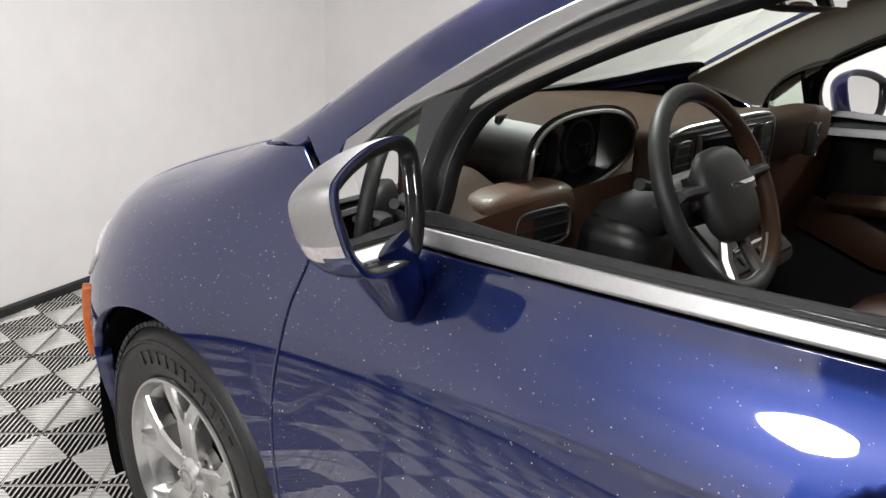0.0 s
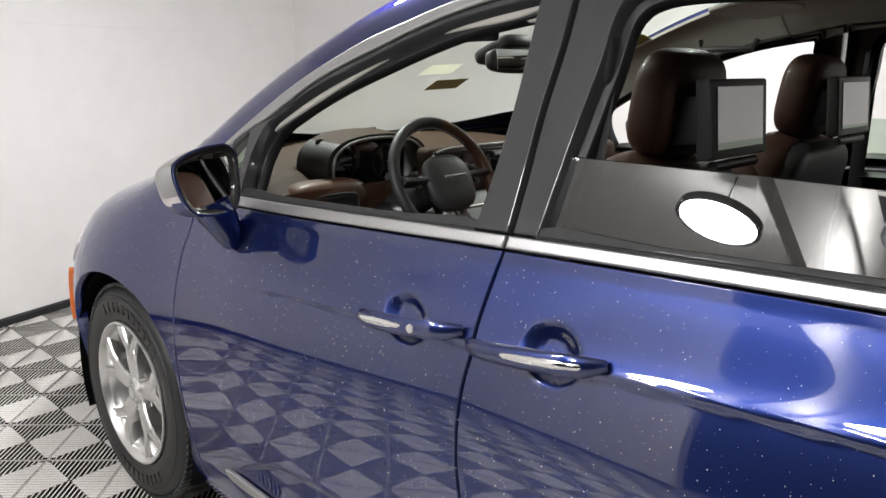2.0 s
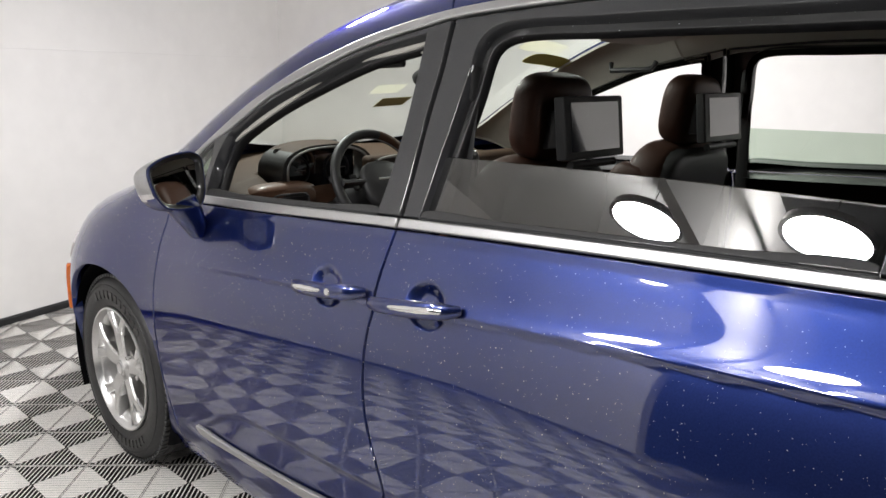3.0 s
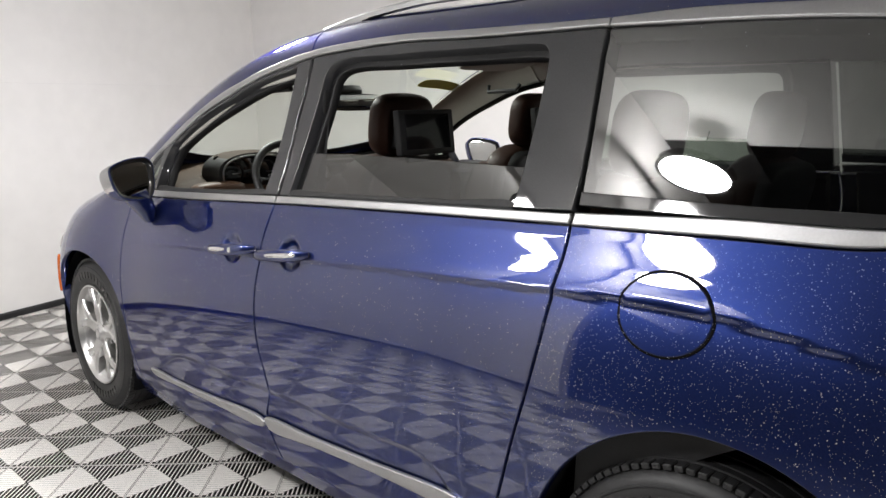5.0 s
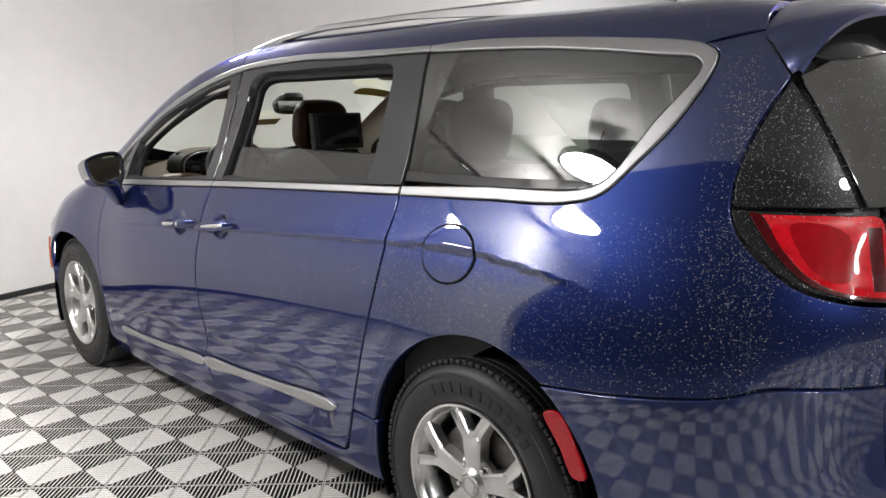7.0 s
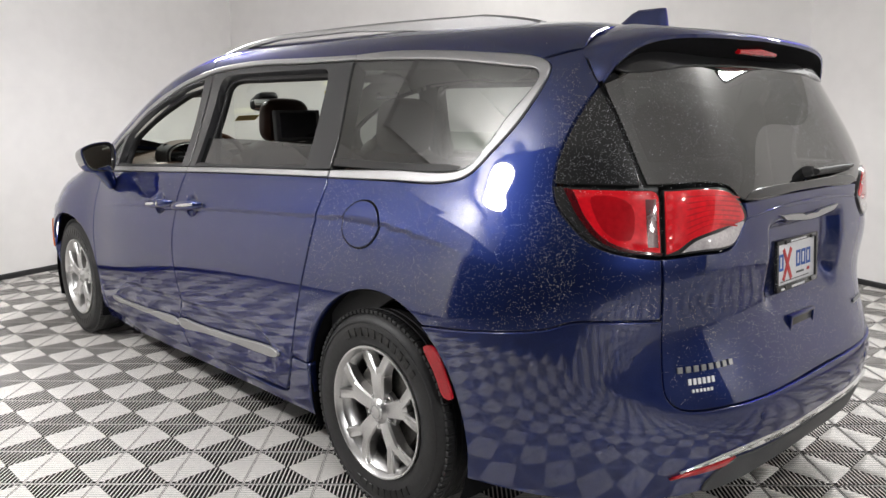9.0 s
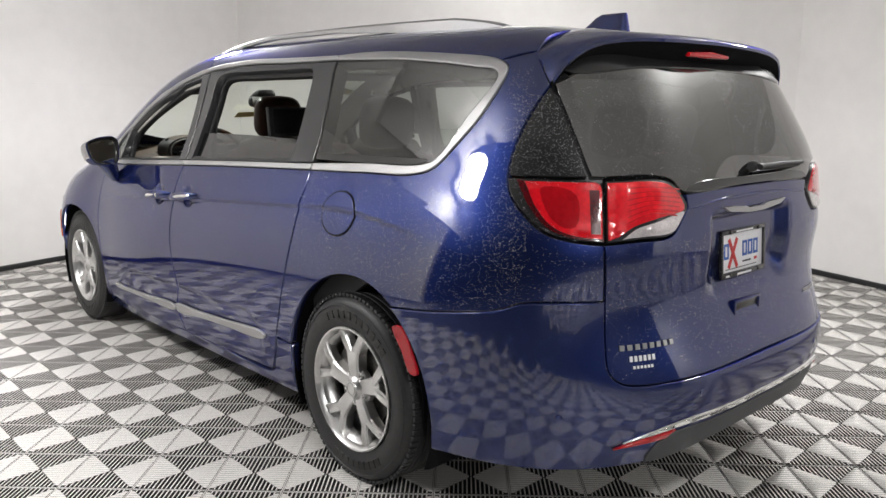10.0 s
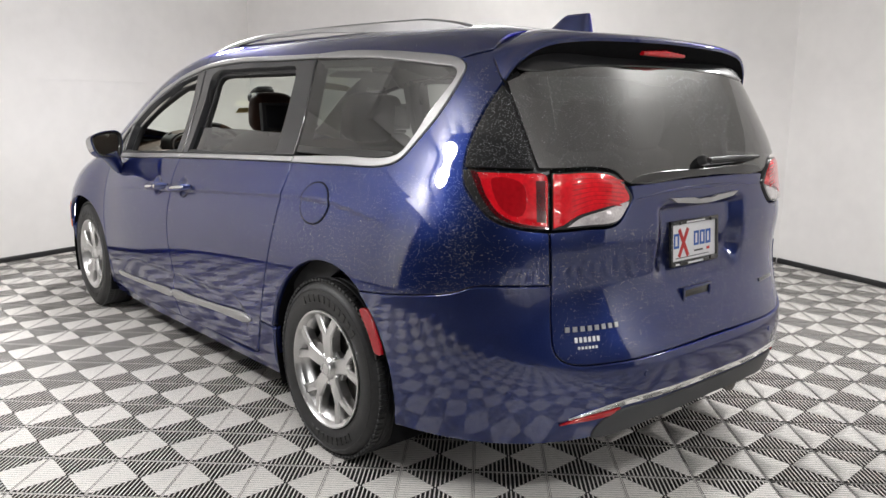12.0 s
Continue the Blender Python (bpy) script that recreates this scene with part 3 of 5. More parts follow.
     sharp(SEAM[-1]), *SEAM[-2:0:-1], sharp(SEAM[0]), *arch(*ARCH_R, 122, 10, 16), sharp(("s", .402, .455)), sharp(C_GAP[7]), *C_GAP[6:0:-1]], PAINT, car, "wet blue rear quarter panel", dent=crease, flare=shelf, cell=.012, gap=.0028, depth=.030, **both_sides)
mirror_t = lambda pts: [(p[0], -p[1], *p[2:]) for p in pts[::-1]]
HATCH_SIDE = [("t", a, z) for a, z in ((-.699, 1.033), (-.690, .90), (-.686, .72), (-.676, .645), (-.640, .610), (-.486, .600), (-.25, .602))]
LAMP_IN = [("t", a, z) for a, z in ((-.603, 1.039), (-.483, 1.045), (-.437, 1.093), (-.414, 1.128))]


def plate_hollow(q):
    """The pressed hollow round the licence plate."""
    x, z = np.abs(q[:, 0]), q[:, 2]
    return -.040 * step01((.30 - x) / .09) * step01((z - .80) / .10) * step01((1.098 - z) / .028)


tailgate = group_empty("tailgate", car, "blue tailgate with a dark wet rear window")
half = [*ends(LAMP_IN[::-1])[:-1], *[LAMP_IN[0]], sharp(HATCH_SIDE[0]), *HATCH_SIDE[1:]]
skin("tailgate_skin", "t", [("t", 0, 1.176), ("t", -.25, 1.174), sharp(("t", -.425, 1.168)), *half, ("t", 0, .606), *mirror_t(half), sharp(("t", .425, 1.168)), ("t", .25, 1.174)], PAINT, tailgate, dent=plate_hollow, cell=.016)
BUMP_LOW = [("t", a, z) for a, z in ((-1.17, .285), (-.95, .30), (-.60, .325), (-.30, .345))]
seam_half = [*SEAM[1:-1], sharp(SEAM[-1]), *HATCH_SIDE[2:]]
arch_tail = [("t", *flat("t", skin_point(*p))) for p in arch(*ARCH_R, 193, 124, 10)]
low_half = [*BUMP_LOW[::-1][:-1], sharp(BUMP_LOW[0]), *arch_tail, sharp(SEAM[0])]
bumper = group_empty("rear_bumper", car, "blue rear bumper with a bright strip")
skin("bumper_skin", "t", [*mirror_t([*low_half, *seam_half]), ("t", 0, .355), *low_half, *seam_half, ("t", 0, .603)], PAINT, bumper, depth=.05, off=.006)
skin("valance", "t", [("t", -.55, .335), ("t", -.50, .42), ("t", -.3, .437), ("t", 0, .440), ("t", .3, .437), ("t", .50, .42), ("t", .55, .335), ("t", .3, .352), ("t", 0, .36), ("t", -.3, .352)], VALANCE, bumper, off=.012, depth=.02)
skin("bumper_strip", "t", [("t", -.63, .418), ("t", -.47, .448), ("t", -.16, .452), ("t", .16, .452), ("t", .47, .448), ("t", .63, .418), ("t", .47, .465), ("t", .16, .470), ("t", -.16, .470), ("t", -.47, .466)], BRIGHT, bumper, "bright metal strip", off=.014, depth=.012, gap=0, cell=.02)
skin("bumper_reflector", "t", [("t", -.655, .398, "c"), ("t", -.60, .42), ("t", -.468, .443, "c"), ("t", -.50, .417, "c")], DARK_RED, bumper, "dark red reflector", off=.016, depth=.01, gap=.001, both=True)
for a in (-.80, -.38, .38, .80):
    q = skin_point("t", a, .545 if abs(a) < .5 else .50)
    bm = lathe([(0, .008), (.010, .008), (.012, .004), (.012, -.005)], 16, axis="z")
    n = Vector(normal_at(np.array([q]))[0])
    part("parking_sensor", turned(bm, Matrix.Translation(q) @ n.to_track_quat("Z", "Y").to_matrix().to_4x4()), PAINT, bumper)

# front end
FENDER_TOP = [("s", y, z) for y, z in ((2.755, 1.172), (2.92, 1.146), (3.15, 1.100), (3.30, 1.050), (3.44, .99), (3.58, .92))]
skin("front_fender", "s", [sharp(FRONT_GAP[0]), sharp(("s", 2.650, 1.108)), ("s", 2.70, 1.14), sharp(FENDER_TOP[0]), *FENDER_TOP[1:-1], sharp(FENDER_TOP[-1]), ("s", 3.585, .84), sharp(("s", 3.56, .70)), *arch(*ARCH_F, 30, 196, 16), sharp(("s", 2.68, .235)), *ends(FRONT_GAP[::-1])[:-1]], PAINT, car, "wet blue front wing", **both_sides)
nose_l = [("s", 3.595, .93), ("s", 3.60, .84), ("s", 3.57, .68), *arch(*ARCH_F, 22, 2, 4), ("s", 3.515, .24)]
nose = [flat("n", skin_point(*p)) for p in nose_l]
skin("front_bumper", "n", [*[("n", a, z) for a, z in nose], ("n", -.4, .20), ("n", 0, .20), ("n", .4, .20), *[("n", -a, z) for a, z in nose[::-1]], ("n", .5, .90), ("n", 0, .88), ("n", -.5, .90)], PAINT, car, "blue front bumper", depth=.04)
hood_l = [flat("v", skin_point(*p)) for p in FENDER_TOP]
skin("hood", "v", [*[("v", x + .004, y) for x, y in hood_l], ("v", -.62, 3.80), ("v", -.3, 3.92), ("v", .3, 3.92), ("v", .62, 3.80), *[("v", -x - .004, y) for x, y in hood_l[::-1]], ("v", .55, 2.93), ("v", 0, 3.05), ("v", -.55, 2.93)], PAINT, car, "wet blue hood", depth=.03)
skin("headlight", "n", [("n", -1.02, .80), ("n", -.62, .82), ("n", -.50, .74), ("n", -.9, .70)], CLEAR_LENS, car, off=.006, both=True)
skin("grille", "n", [("n", -.42, .60, "c"), ("n", .42, .60, "c"), ("n", .30, .38, "c"), ("n", -.30, .38, "c")], BLACK_GLOSS, car, off=.006)

# roof, pillars and windscreen
CHROME_OUT = [("s", y, z) for y, z in ((2.645, 1.195), (2.575, 1.247), (2.45, 1.328), (2.33, 1.395), (2.09, 1.497), (1.97, 1.533), (1.85, 1.568), (1.551, 1.625), (1.17, 1.648), (.812, 1.643), (.557, 1.638), (.388, 1.636))]
TOP_REAR = [("s", y, z) for y, z in ((.20, 1.640), (.058, 1.636), (-.272, 1.614), (-.544, 1.581))]
WIND = [("v", -.575, 1.63), ("v", -.635, 2.0), ("v", -.69, 2.35), ("v", -.735, 2.72), ("v", -.75, 2.86)]
side_roof = [sharp(CHROME_OUT[7]), *CHROME_OUT[8:], *TOP_REAR[:-1], sharp(TOP_REAR[-1]), sharp(HATCH_UP[0])]
rl = chart("r", side_roof)
skin("roof", "r", [*[("r", a, y, "c") if c else ("r", a, y) for a, y, c in rl], ("v", -.55, -.64), ("v", 0, -.66), ("v", .55, -.64), *[("r", -a, y, "c") if c else ("r", -a, y) for a, y, c in rl[::-1]], ("v", .56, 1.60, "c"), ("v", .3, 1.53), ("v", 0, 1.50), ("v", -.3, 1.53), ("v", -.56, 1.60, "c")], PAINT, car, "wet blue roof", depth=.03, gap=.0005, soft=.0012)
skin("front_pillar", "r", [sharp(("s", 2.742, 1.178)), sharp(("s", 2.655, 1.125)), *CHROME_OUT[:7], sharp(CHROME_OUT[7]), sharp(("v", -.575, 1.61)), *WIND[1:-1], sharp(WIND[-1])], PAINT, car, "blue windscreen pillar", **both_sides)
wl = chart("r", WIND)
skin("windscreen", "r", [*[("r", a + .004, y) for a, y, c in wl], ("v", -.4, 2.98), ("v", 0, 3.04), ("v", .4, 2.98), *[("r", -a - .004, y) for a, y, c in wl[::-1]], ("v", .3, 1.55), ("v", 0, 1.52), ("v", -.3, 1.55)], CLEAR, car, "pale green windscreen", off=-.004, depth=.005)
skin("screen_border", "r", [("v", -.725, 2.78), ("v", -.42, 2.92), ("v", 0, 2.98), ("v", .42, 2.92), ("v", .725, 2.78), ("v", .745, 2.88), ("v", .4, 3.01), ("v", 0, 3.07), ("v", -.4, 3.01), ("v", -.745, 2.88)], RUN, car, "black ceramic border of the windscreen", off=-.010, depth=.003, gap=0)
skin("cowl", "r", [("v", -.70, 2.90), ("v", -.4, 3.0), ("v", 0, 3.05), ("v", .4, 3.0), ("v", .70, 2.90), ("v", .70, 3.05), ("v", 0, 3.16), ("v", -.70, 3.05)], PLASTIC, car, "black scuttle panel", off=-.03)
for x in (-.45, .15):
    part("wiper", tube([skin_point("v", x, 3.07) + np.array((0, 0, .010)), skin_point("v", x + .25, 3.04) + np.array((0, 0, .010)), skin_point("v", x + .50, 3.02) + np.array((0, 0, .012))], .008, 8), PLASTIC, car)

# black window surrounds
FRAME_F = [("s", 2.63, 1.105, "c"), ("s", 2.575, 1.218), ("s", 2.49, 1.278), ("s", 2.41, 1.309), ("s", 2.235, 1.405), ("s", 2.055, 1.472), ("s", 1.84, 1.542), ("s", 1.62, 1.587), ("s", 1.540, 1.602, "c"), ("s", 1.546, 1.50), ("s", 1.562, 1.36), ("s", 1.563, 1.25), ("s", 1.561, 1.153, "c"), *belt(BELT_TOP, 1.7, 2.55, 5, .002)]
OPEN_F = [("s", 2.435, 1.113, "c"), ("s", 2.452, 1.20), ("s", 2.425, 1.282), ("s", 2.36, 1.328), ("s", 2.235, 1.390), ("s", 2.05, 1.460), ("s", 1.84, 1.528), ("s", 1.618, 1.570, "c"), ("s", 1.628, 1.35), ("s", 1.642, 1.155, "c"), ("s", 2.0, 1.138)]
OPEN_T = [("s", 2.595, 1.125, "c"), ("s", 2.565, 1.208), ("s", 2.497, 1.262, "c"), ("s", 2.488, 1.20), ("s", 2.475, 1.117, "c")]
OPEN_S = [("s", 1.40, 1.580), ("s", 1.126, 1.589), ("s", .783, 1.589), ("s", .615, 1.588), ("s", .560, 1.580), ("s", .545, 1.556), ("s", .548, 1.42), ("s", .561, 1.198, "c"), ("s", 1.0, 1.180), ("s", 1.495, 1.160, "c"), ("s", 1.483, 1.30), ("s", 1.458, 1.45), ("s", 1.440, 1.55)]
FRAME_S = [("s", 1.552, 1.153, "c"), ("s", 1.553, 1.25), ("s", 1.552, 1.36), ("s", 1.536, 1.50), ("s", 1.530, 1.603, "c"), ("s", 1.15, 1.623), ("s", .80, 1.617), ("s", .55, 1.615), ("s", .391, 1.614, "c"), ("s", .386, 1.46), ("s", .383, 1.30), ("s", .384, 1.204, "c"), *belt(BELT_TOP, .6, 1.3, 4, .002)]
OPEN_Q = [("s", .370, 1.218, "c"), ("s", .374, 1.30), ("s", .378, 1.46), ("s", .383, 1.612, "c"), ("s", -.08, 1.597), ("s", -.44, 1.560), ("s", -.537, 1.546), ("s", -.551, 1.525), ("s", -.456, 1.400), ("s", -.355, 1.263), ("s", -.292, 1.236), ("s", .03, 1.222)]
skin("window_frame", "s", FRAME_F, PILLAR, front_door, "gloss black window surround", holes=[OPEN_F, OPEN_T], even=(.37, .015), off=.001, depth=.07, step=.015, cell=.03, **both_sides)
skin("window_frame", "s", FRAME_S, PILLAR, sliding_door, "gloss black window surround", holes=[OPEN_S], even=(.37, .015), off=.001, depth=.07, step=.015, cell=.03, **both_sides)
skin("corner_window", "s", OPEN_T, GREEN, front_door, "small dark fixed corner window", off=-.006, depth=.004, gap=-.003, **both_sides)
for y0, y1, par in ((1.64, 2.44, front_door), (.56, 1.50, sliding_door)):
    skin("window_seal", "s", [("s", y, float(BELT_TOP(y)) - .002) for y in np.linspace(y0, y1, 5)] + [("s", y, float(BELT_TOP(y)) + .016) for y in np.linspace(y1, y0, 5)], RUBBER, par, "black rubber belt seal", off=-.003, depth=.04, gap=.0, **both_sides)
GLASS_S = [("s", 1.505, 1.155, "c"), ("s", 1.487, 1.294, "c"), ("s", 1.0, 1.297), ("s", .549, 1.292, "c"), ("s", .561, 1.195, "c"), ("s", 1.0, 1.178)]
skin("window_pane", "s", GLASS_S, TINT, sliding_door, "half lowered tinted window pane", even=(.37, .015), off=-.020, depth=.004, gap=-.006, mirror_only=False)
skin("window_pane", "s", GLASS_S, GREEN, sliding_door, "half lowered green tinted window pane", off=-.020, depth=.004, gap=-.006, mirror_only=True)
skin("quarter_window", "s", OPEN_Q, SIDE_TINT, car, "dark tinted rear side window", even=(), off=-.001, depth=.006, gap=.001, **both_sides)
skin("window_border", "s", [("s", .371, 1.219, "c"), ("s", .03, 1.222), ("s", -.28, 1.237), ("s", -.31, 1.250), ("s", 0, 1.249), ("s", .373, 1.248, "c")], BLACK_GLOSS, car, "black ledge under the rear side window", off=.0012, depth=.02, gap=0, **both_sides)



def channel(opening, par, wide):
    """The black inner run round a window opening."""
    loop = smooth_loop(chart("s", opening), .05)
    outer, hole = inset(loop, -.012), inset(loop, wide)
    pts = lambda l, rise, fall: [("s", float(a), float(b) - (fall if b < BELT_TOP(a) + rise else 0)) for a, b in l]
    skin("window_channel", "s", pts(outer, .03, .06), RUN, par, "black rubber window run", holes=[pts(hole, .05, .05)], off=-.036, depth=.03, gap=0, **both_sides)


channel(OPEN_F, front_door, .012)
channel(OPEN_S, sliding_door, .014)

# bright trim
def strip_between(low, top, y0, y1, n=7):
    return [sharp(("s", y0, float(low(y0)))), *belt(low, y0 + (y1 - y0) / n, y1 - (y1 - y0) / n, n - 1), sharp(("s", y1, float(low(y1)))), sharp(("s", y1, float(top(y1)))), *belt(top, y1 - (y1 - y0) / n, y0 + (y1 - y0) / n, n - 1), sharp(("s", y0, float(top(y0))))]


skin("belt_trim", "s", strip_between(BELT_LOW, BELT_TOP, 1.561, 2.62), CHROME, front_door, "satin chrome belt strip", off=.004, depth=.012, gap=.001, soft=.004, cell=.012, **both_sides)
skin("belt_trim", "s", strip_between(BELT_LOW, BELT_TOP, .383, 1.556), CHROME, sliding_door, "satin chrome belt strip", off=.004, depth=.012, gap=.001, soft=.004, cell=.012, **both_sides)
CHROME_IN = [("s", y, z) for y, z in ((.388, 1.617), (.55, 1.618), (.80, 1.620), (1.15, 1.626), (1.534, 1.605), (1.62, 1.590), (1.84, 1.545), (2.055, 1.475), (2.235, 1.408), (2.41, 1.312), (2.575, 1.222), (2.64, 1.108))]
skin("roof_trim", "s", [sharp(CHROME_OUT[0]), *CHROME_OUT[1:-1], sharp(CHROME_OUT[-1]), sharp(CHROME_IN[0]), *CHROME_IN[1:-1], sharp(CHROME_IN[-1])], CHROME, car, "satin chrome strip over the windows", off=.004, depth=.014, gap=.001, soft=.004, cell=.012, step=.015, **both_sides)
skin("quarter_trim", "s", [("s", .376, 1.174, "c"), *QUARTER_OUT, ("s", -.544, 1.581), *TOP_REAR[2::-1], ("s", .386, 1.636, "c"), ("s", .386, 1.616, "c"), *OPEN_Q[4:], ("s", .376, 1.203, "c")], CHROME, car, "satin chrome rear window surround", off=.004, depth=.014, gap=.001, soft=.004, cell=.012, step=.012, **both_sides)
for y0, y1, z0, z1, par in ((2.44, 1.556, .352, .386, front_door), (1.542, .612, .387, .447, sliding_door)):
    t0, t1 = (.008, .016) if par is front_door else (.016, .016)
    mid = lambda k: (y0 + (y1 - y0) * k, z0 + (z1 - z0) * k)
    up = [("s", mid(k)[0], mid(k)[1] + t0 + (t1 - t0) * k) for k in (0, .3, .6, .97)]
    dn = [("s", mid(k)[0], mid(k)[1] - t0 - (t1 - t0) * k) for k in (1, .6, .3, .02)]
    skin("sill_strip", "s", [*up, ("s", y1 - .012, z1), *dn], CHROME, par, "satin chrome strip along the door bottom", off=.012, depth=.012, gap=0, soft=.004, cell=.012, **both_sides)
skin("sill", "s", [("s", 2.68, .232, "c"), ("s", 2.60, .243), ("s", 2.1, .248), ("s", 1.478, .26), ("s", 1.1, .27), ("s", .58, .29), ("s", .553, .345), ("s", .516, .452, "c"), ("s", .404, .45, "c"), ("s", .41, .30), ("s", .40, .225, "c"), ("s", 1.2, .20), ("s", 2.0, .185), ("s", 2.68, .17, "c")], PAINT, car, "blue sill with road dirt", off=-.006, depth=.04, **both_sides)

# fuel flap, side marker, reflectors
skin("fuel_flap", "s", [("s", .108 + .1015 * math.cos(a), 1.030 + .080 * math.sin(a)) for a in np.linspace(0, 2 * math.pi, 17)[:-1]], PAINT, car, "round blue fuel flap", off=.0045, depth=.004, gap=.0, cell=.012, dent=crease, flare=shelf)
skin("fuel_flap_gap", "s", [("s", .108 + .1065 * math.cos(a), 1.030 + .085 * math.sin(a)) for a in np.linspace(0, 2 * math.pi, 25)[:-1]], DARK, car, "", holes=[[("s", .108 + .1005 * math.cos(a), 1.030 + .079 * math.sin(a)) for a in np.linspace(0, 2 * math.pi, 25)[:-1]]], off=.0030, depth=.004, gap=0, soft=.0008, step=.01, dent=crease)
skin("side_marker", "s", [("s", 3.565, .50), ("s", 3.578, .60), ("s", 3.575, .69), ("s", 3.600, .69), ("s", 3.612, .60), ("s", 3.602, .50)], AMBER, car, "amber side marker", off=.017, depth=.02, **both_sides)
skin("side_reflector", "t", [("t", -1.385, .682), ("t", -1.335, .690), ("t", -1.285, .612), ("t", -1.258, .536), ("t", -1.292, .532), ("t", -1.335, .605)], REFLECTOR, car, "red side reflector", off=.010, depth=.012, **both_sides)

# rear lamps
LAMP_OUT = [("t", a, z) for a, z in ((-.966, 1.216), (-.735, 1.219), (-.706, 1.210), (-.6995, 1.145), (-.6995, 1.038), (-.785, 1.047), (-.856, 1.068), (-.915, 1.119), (-.955, 1.170))]
lamp = group_empty("tail_light", car, "wraparound tail light with red lenses and black surround")
skin("lamp_body", "t", [sharp(LAMP_OUT[0]), sharp(LAMP_OUT[1]), *LAMP_OUT[2:4], sharp(LAMP_OUT[4]), *LAMP_OUT[5:]], BLACK_GLOSS, lamp, "", off=.006, depth=.03, cell=.02, **both_sides)
skin("red_lens", "t", [("t", -.928, 1.210, "c"), ("t", -.760, 1.213), ("t", -.709, 1.209), ("t", -.7025, 1.13), ("t", -.7025, 1.043, "c"), ("t", -.785, 1.054), ("t", -.845, 1.080), ("t", -.892, 1.135)], RED_LENS, lamp, "glossy red lens", off=.009, depth=.008, bulge=.004, cell=.015, **both_sides)
skin("dark_lens", "t", [("t", -.738, 1.190, "c"), ("t", -.712, 1.190, "c"), ("t", -.710, 1.062, "c"), ("t", -.736, 1.062, "c")], SMOKE_RED, lamp, "dark red lens band", off=.0135, depth=.002, gap=0, soft=.001, cell=.015, **both_sides)
skin("inner_lens", "t", [("t", -.862, 1.190), ("t", -.800, 1.193), ("t", -.768, 1.172), ("t", -.762, 1.12), ("t", -.772, 1.082), ("t", -.800, 1.078), ("t", -.832, 1.100), ("t", -.855, 1.145)], DARK_RED, lamp, "deeper red inner lens", off=.0138, depth=.002, gap=0, soft=.001, cell=.012, **both_sides)
skin("lens_edge", "t", [("t", -.934, 1.211, "c"), ("t", -.912, 1.210), ("t", -.875, 1.136), ("t", -.835, 1.085), ("t", -.785, 1.060), ("t", -.7025, 1.049, "c"), ("t", -.7025, 1.042, "c"), ("t", -.785, 1.052), ("t", -.845, 1.077), ("t", -.893, 1.134)], SMOKE_RED, lamp, "smoky rim of the red lens", off=.0128, depth=.002, gap=0, soft=.001, cell=.012, **both_sides)
LAMP_IN_LOOP = [("t", a, z) for a, z in ((-.6945, 1.217), (-.557, 1.221), (-.490, 1.206), (-.440, 1.161), (-.420, 1.128), (-.443, 1.095), (-.486, 1.050), (-.603, 1.044), (-.6945, 1.038))]
skin("hatch_lamp_body", "t", [sharp(LAMP_IN_LOOP[0]), *LAMP_IN_LOOP[1:-1], sharp(LAMP_IN_LOOP[-1])], BLACK_GLOSS, lamp, "", off=.006, depth=.03, cell=.02, **both_sides)
skin("hatch_red_lens", "t", [("t", -.6925, 1.213, "c"), ("t", -.557, 1.215), ("t", -.496, 1.201), ("t", -.449, 1.156), ("t", -.436, 1.124), ("t", -.54, 1.101), ("t", -.618, 1.080), ("t", -.662, 1.052), ("t", -.6925, 1.042, "c")], RED_LENS, lamp, "glossy red lens", off=.009, depth=.008, bulge=.004, cell=.015, **both_sides)
skin("clear_lens", "t", [("t", -.655, 1.046, "c"), ("t", -.614, 1.076), ("t", -.54, 1.096), ("t", -.437, 1.118), ("t", -.450, 1.093), ("t", -.484, 1.057), ("t", -.600, 1.049)], CLEAR_LENS, lamp, "clear reversing lens", off=.010, depth=.008, bulge=.003, cell=.015, **both_sides)

for k in range(7):
    z = 1.196 - .013 * k
    w = .458 + .004 * abs(k - 2)
    skin("lens_ridge", "t", [("t", -.640, z - .004 * k), ("t", -.57, z + .002), ("t", -w, z - .010), ("t", -w, z - .0122), ("t", -.57, z - .0002), ("t", -.640, z - .004 * k - .0022)], RIDGE_RED, lamp, "fine ridge in the red lens", off=.0136, depth=.001, gap=0, soft=.0006, cell=.03, **both_sides)

# rear windows, spoiler and tailgate furniture
D_GLASS = [("t", -.846, 1.496, "c"), ("t", -.796, 1.390), ("t", -.748, 1.250), ("t", -.740, 1.226, "c"), ("t", -.963, 1.222, "c"), ("t", -.958, 1.275), ("t", -.926, 1.362), ("t", -.882, 1.442)]
skin("corner_pane", "t", D_GLASS, BLACK_GLOSS, car, "black corner pane beside the tailgate", off=.001, depth=.012, **both_sides)
rw = [("t", -.700, 1.555), sharp(("t", -.835, 1.502)), ("t", -.790, 1.392), ("t", -.741, 1.25), sharp(("t", -.732, 1.226)), ("t", -.557, 1.230), ("t", -.49, 1.216), ("t", -.435, 1.176)]
skin("rear_window", "t", [("t", 0, 1.58), ("t", -.35, 1.575), *rw, ("t", 0, 1.180), *mirror_t(rw), ("t", .35, 1.575)], REAR_TINT, tailgate, "dark tinted rear window with rain drops", even=(), off=.001, depth=.012)
skin("window_border", "t", [("t", -.43, 1.174, "c"), ("t", 0, 1.179), ("t", .43, 1.174, "c"), ("t", .40, 1.195), ("t", 0, 1.205), ("t", -.40, 1.195)], BLACK_GLOSS, tailgate, "black border of the rear window", off=.003, depth=.004, gap=0)
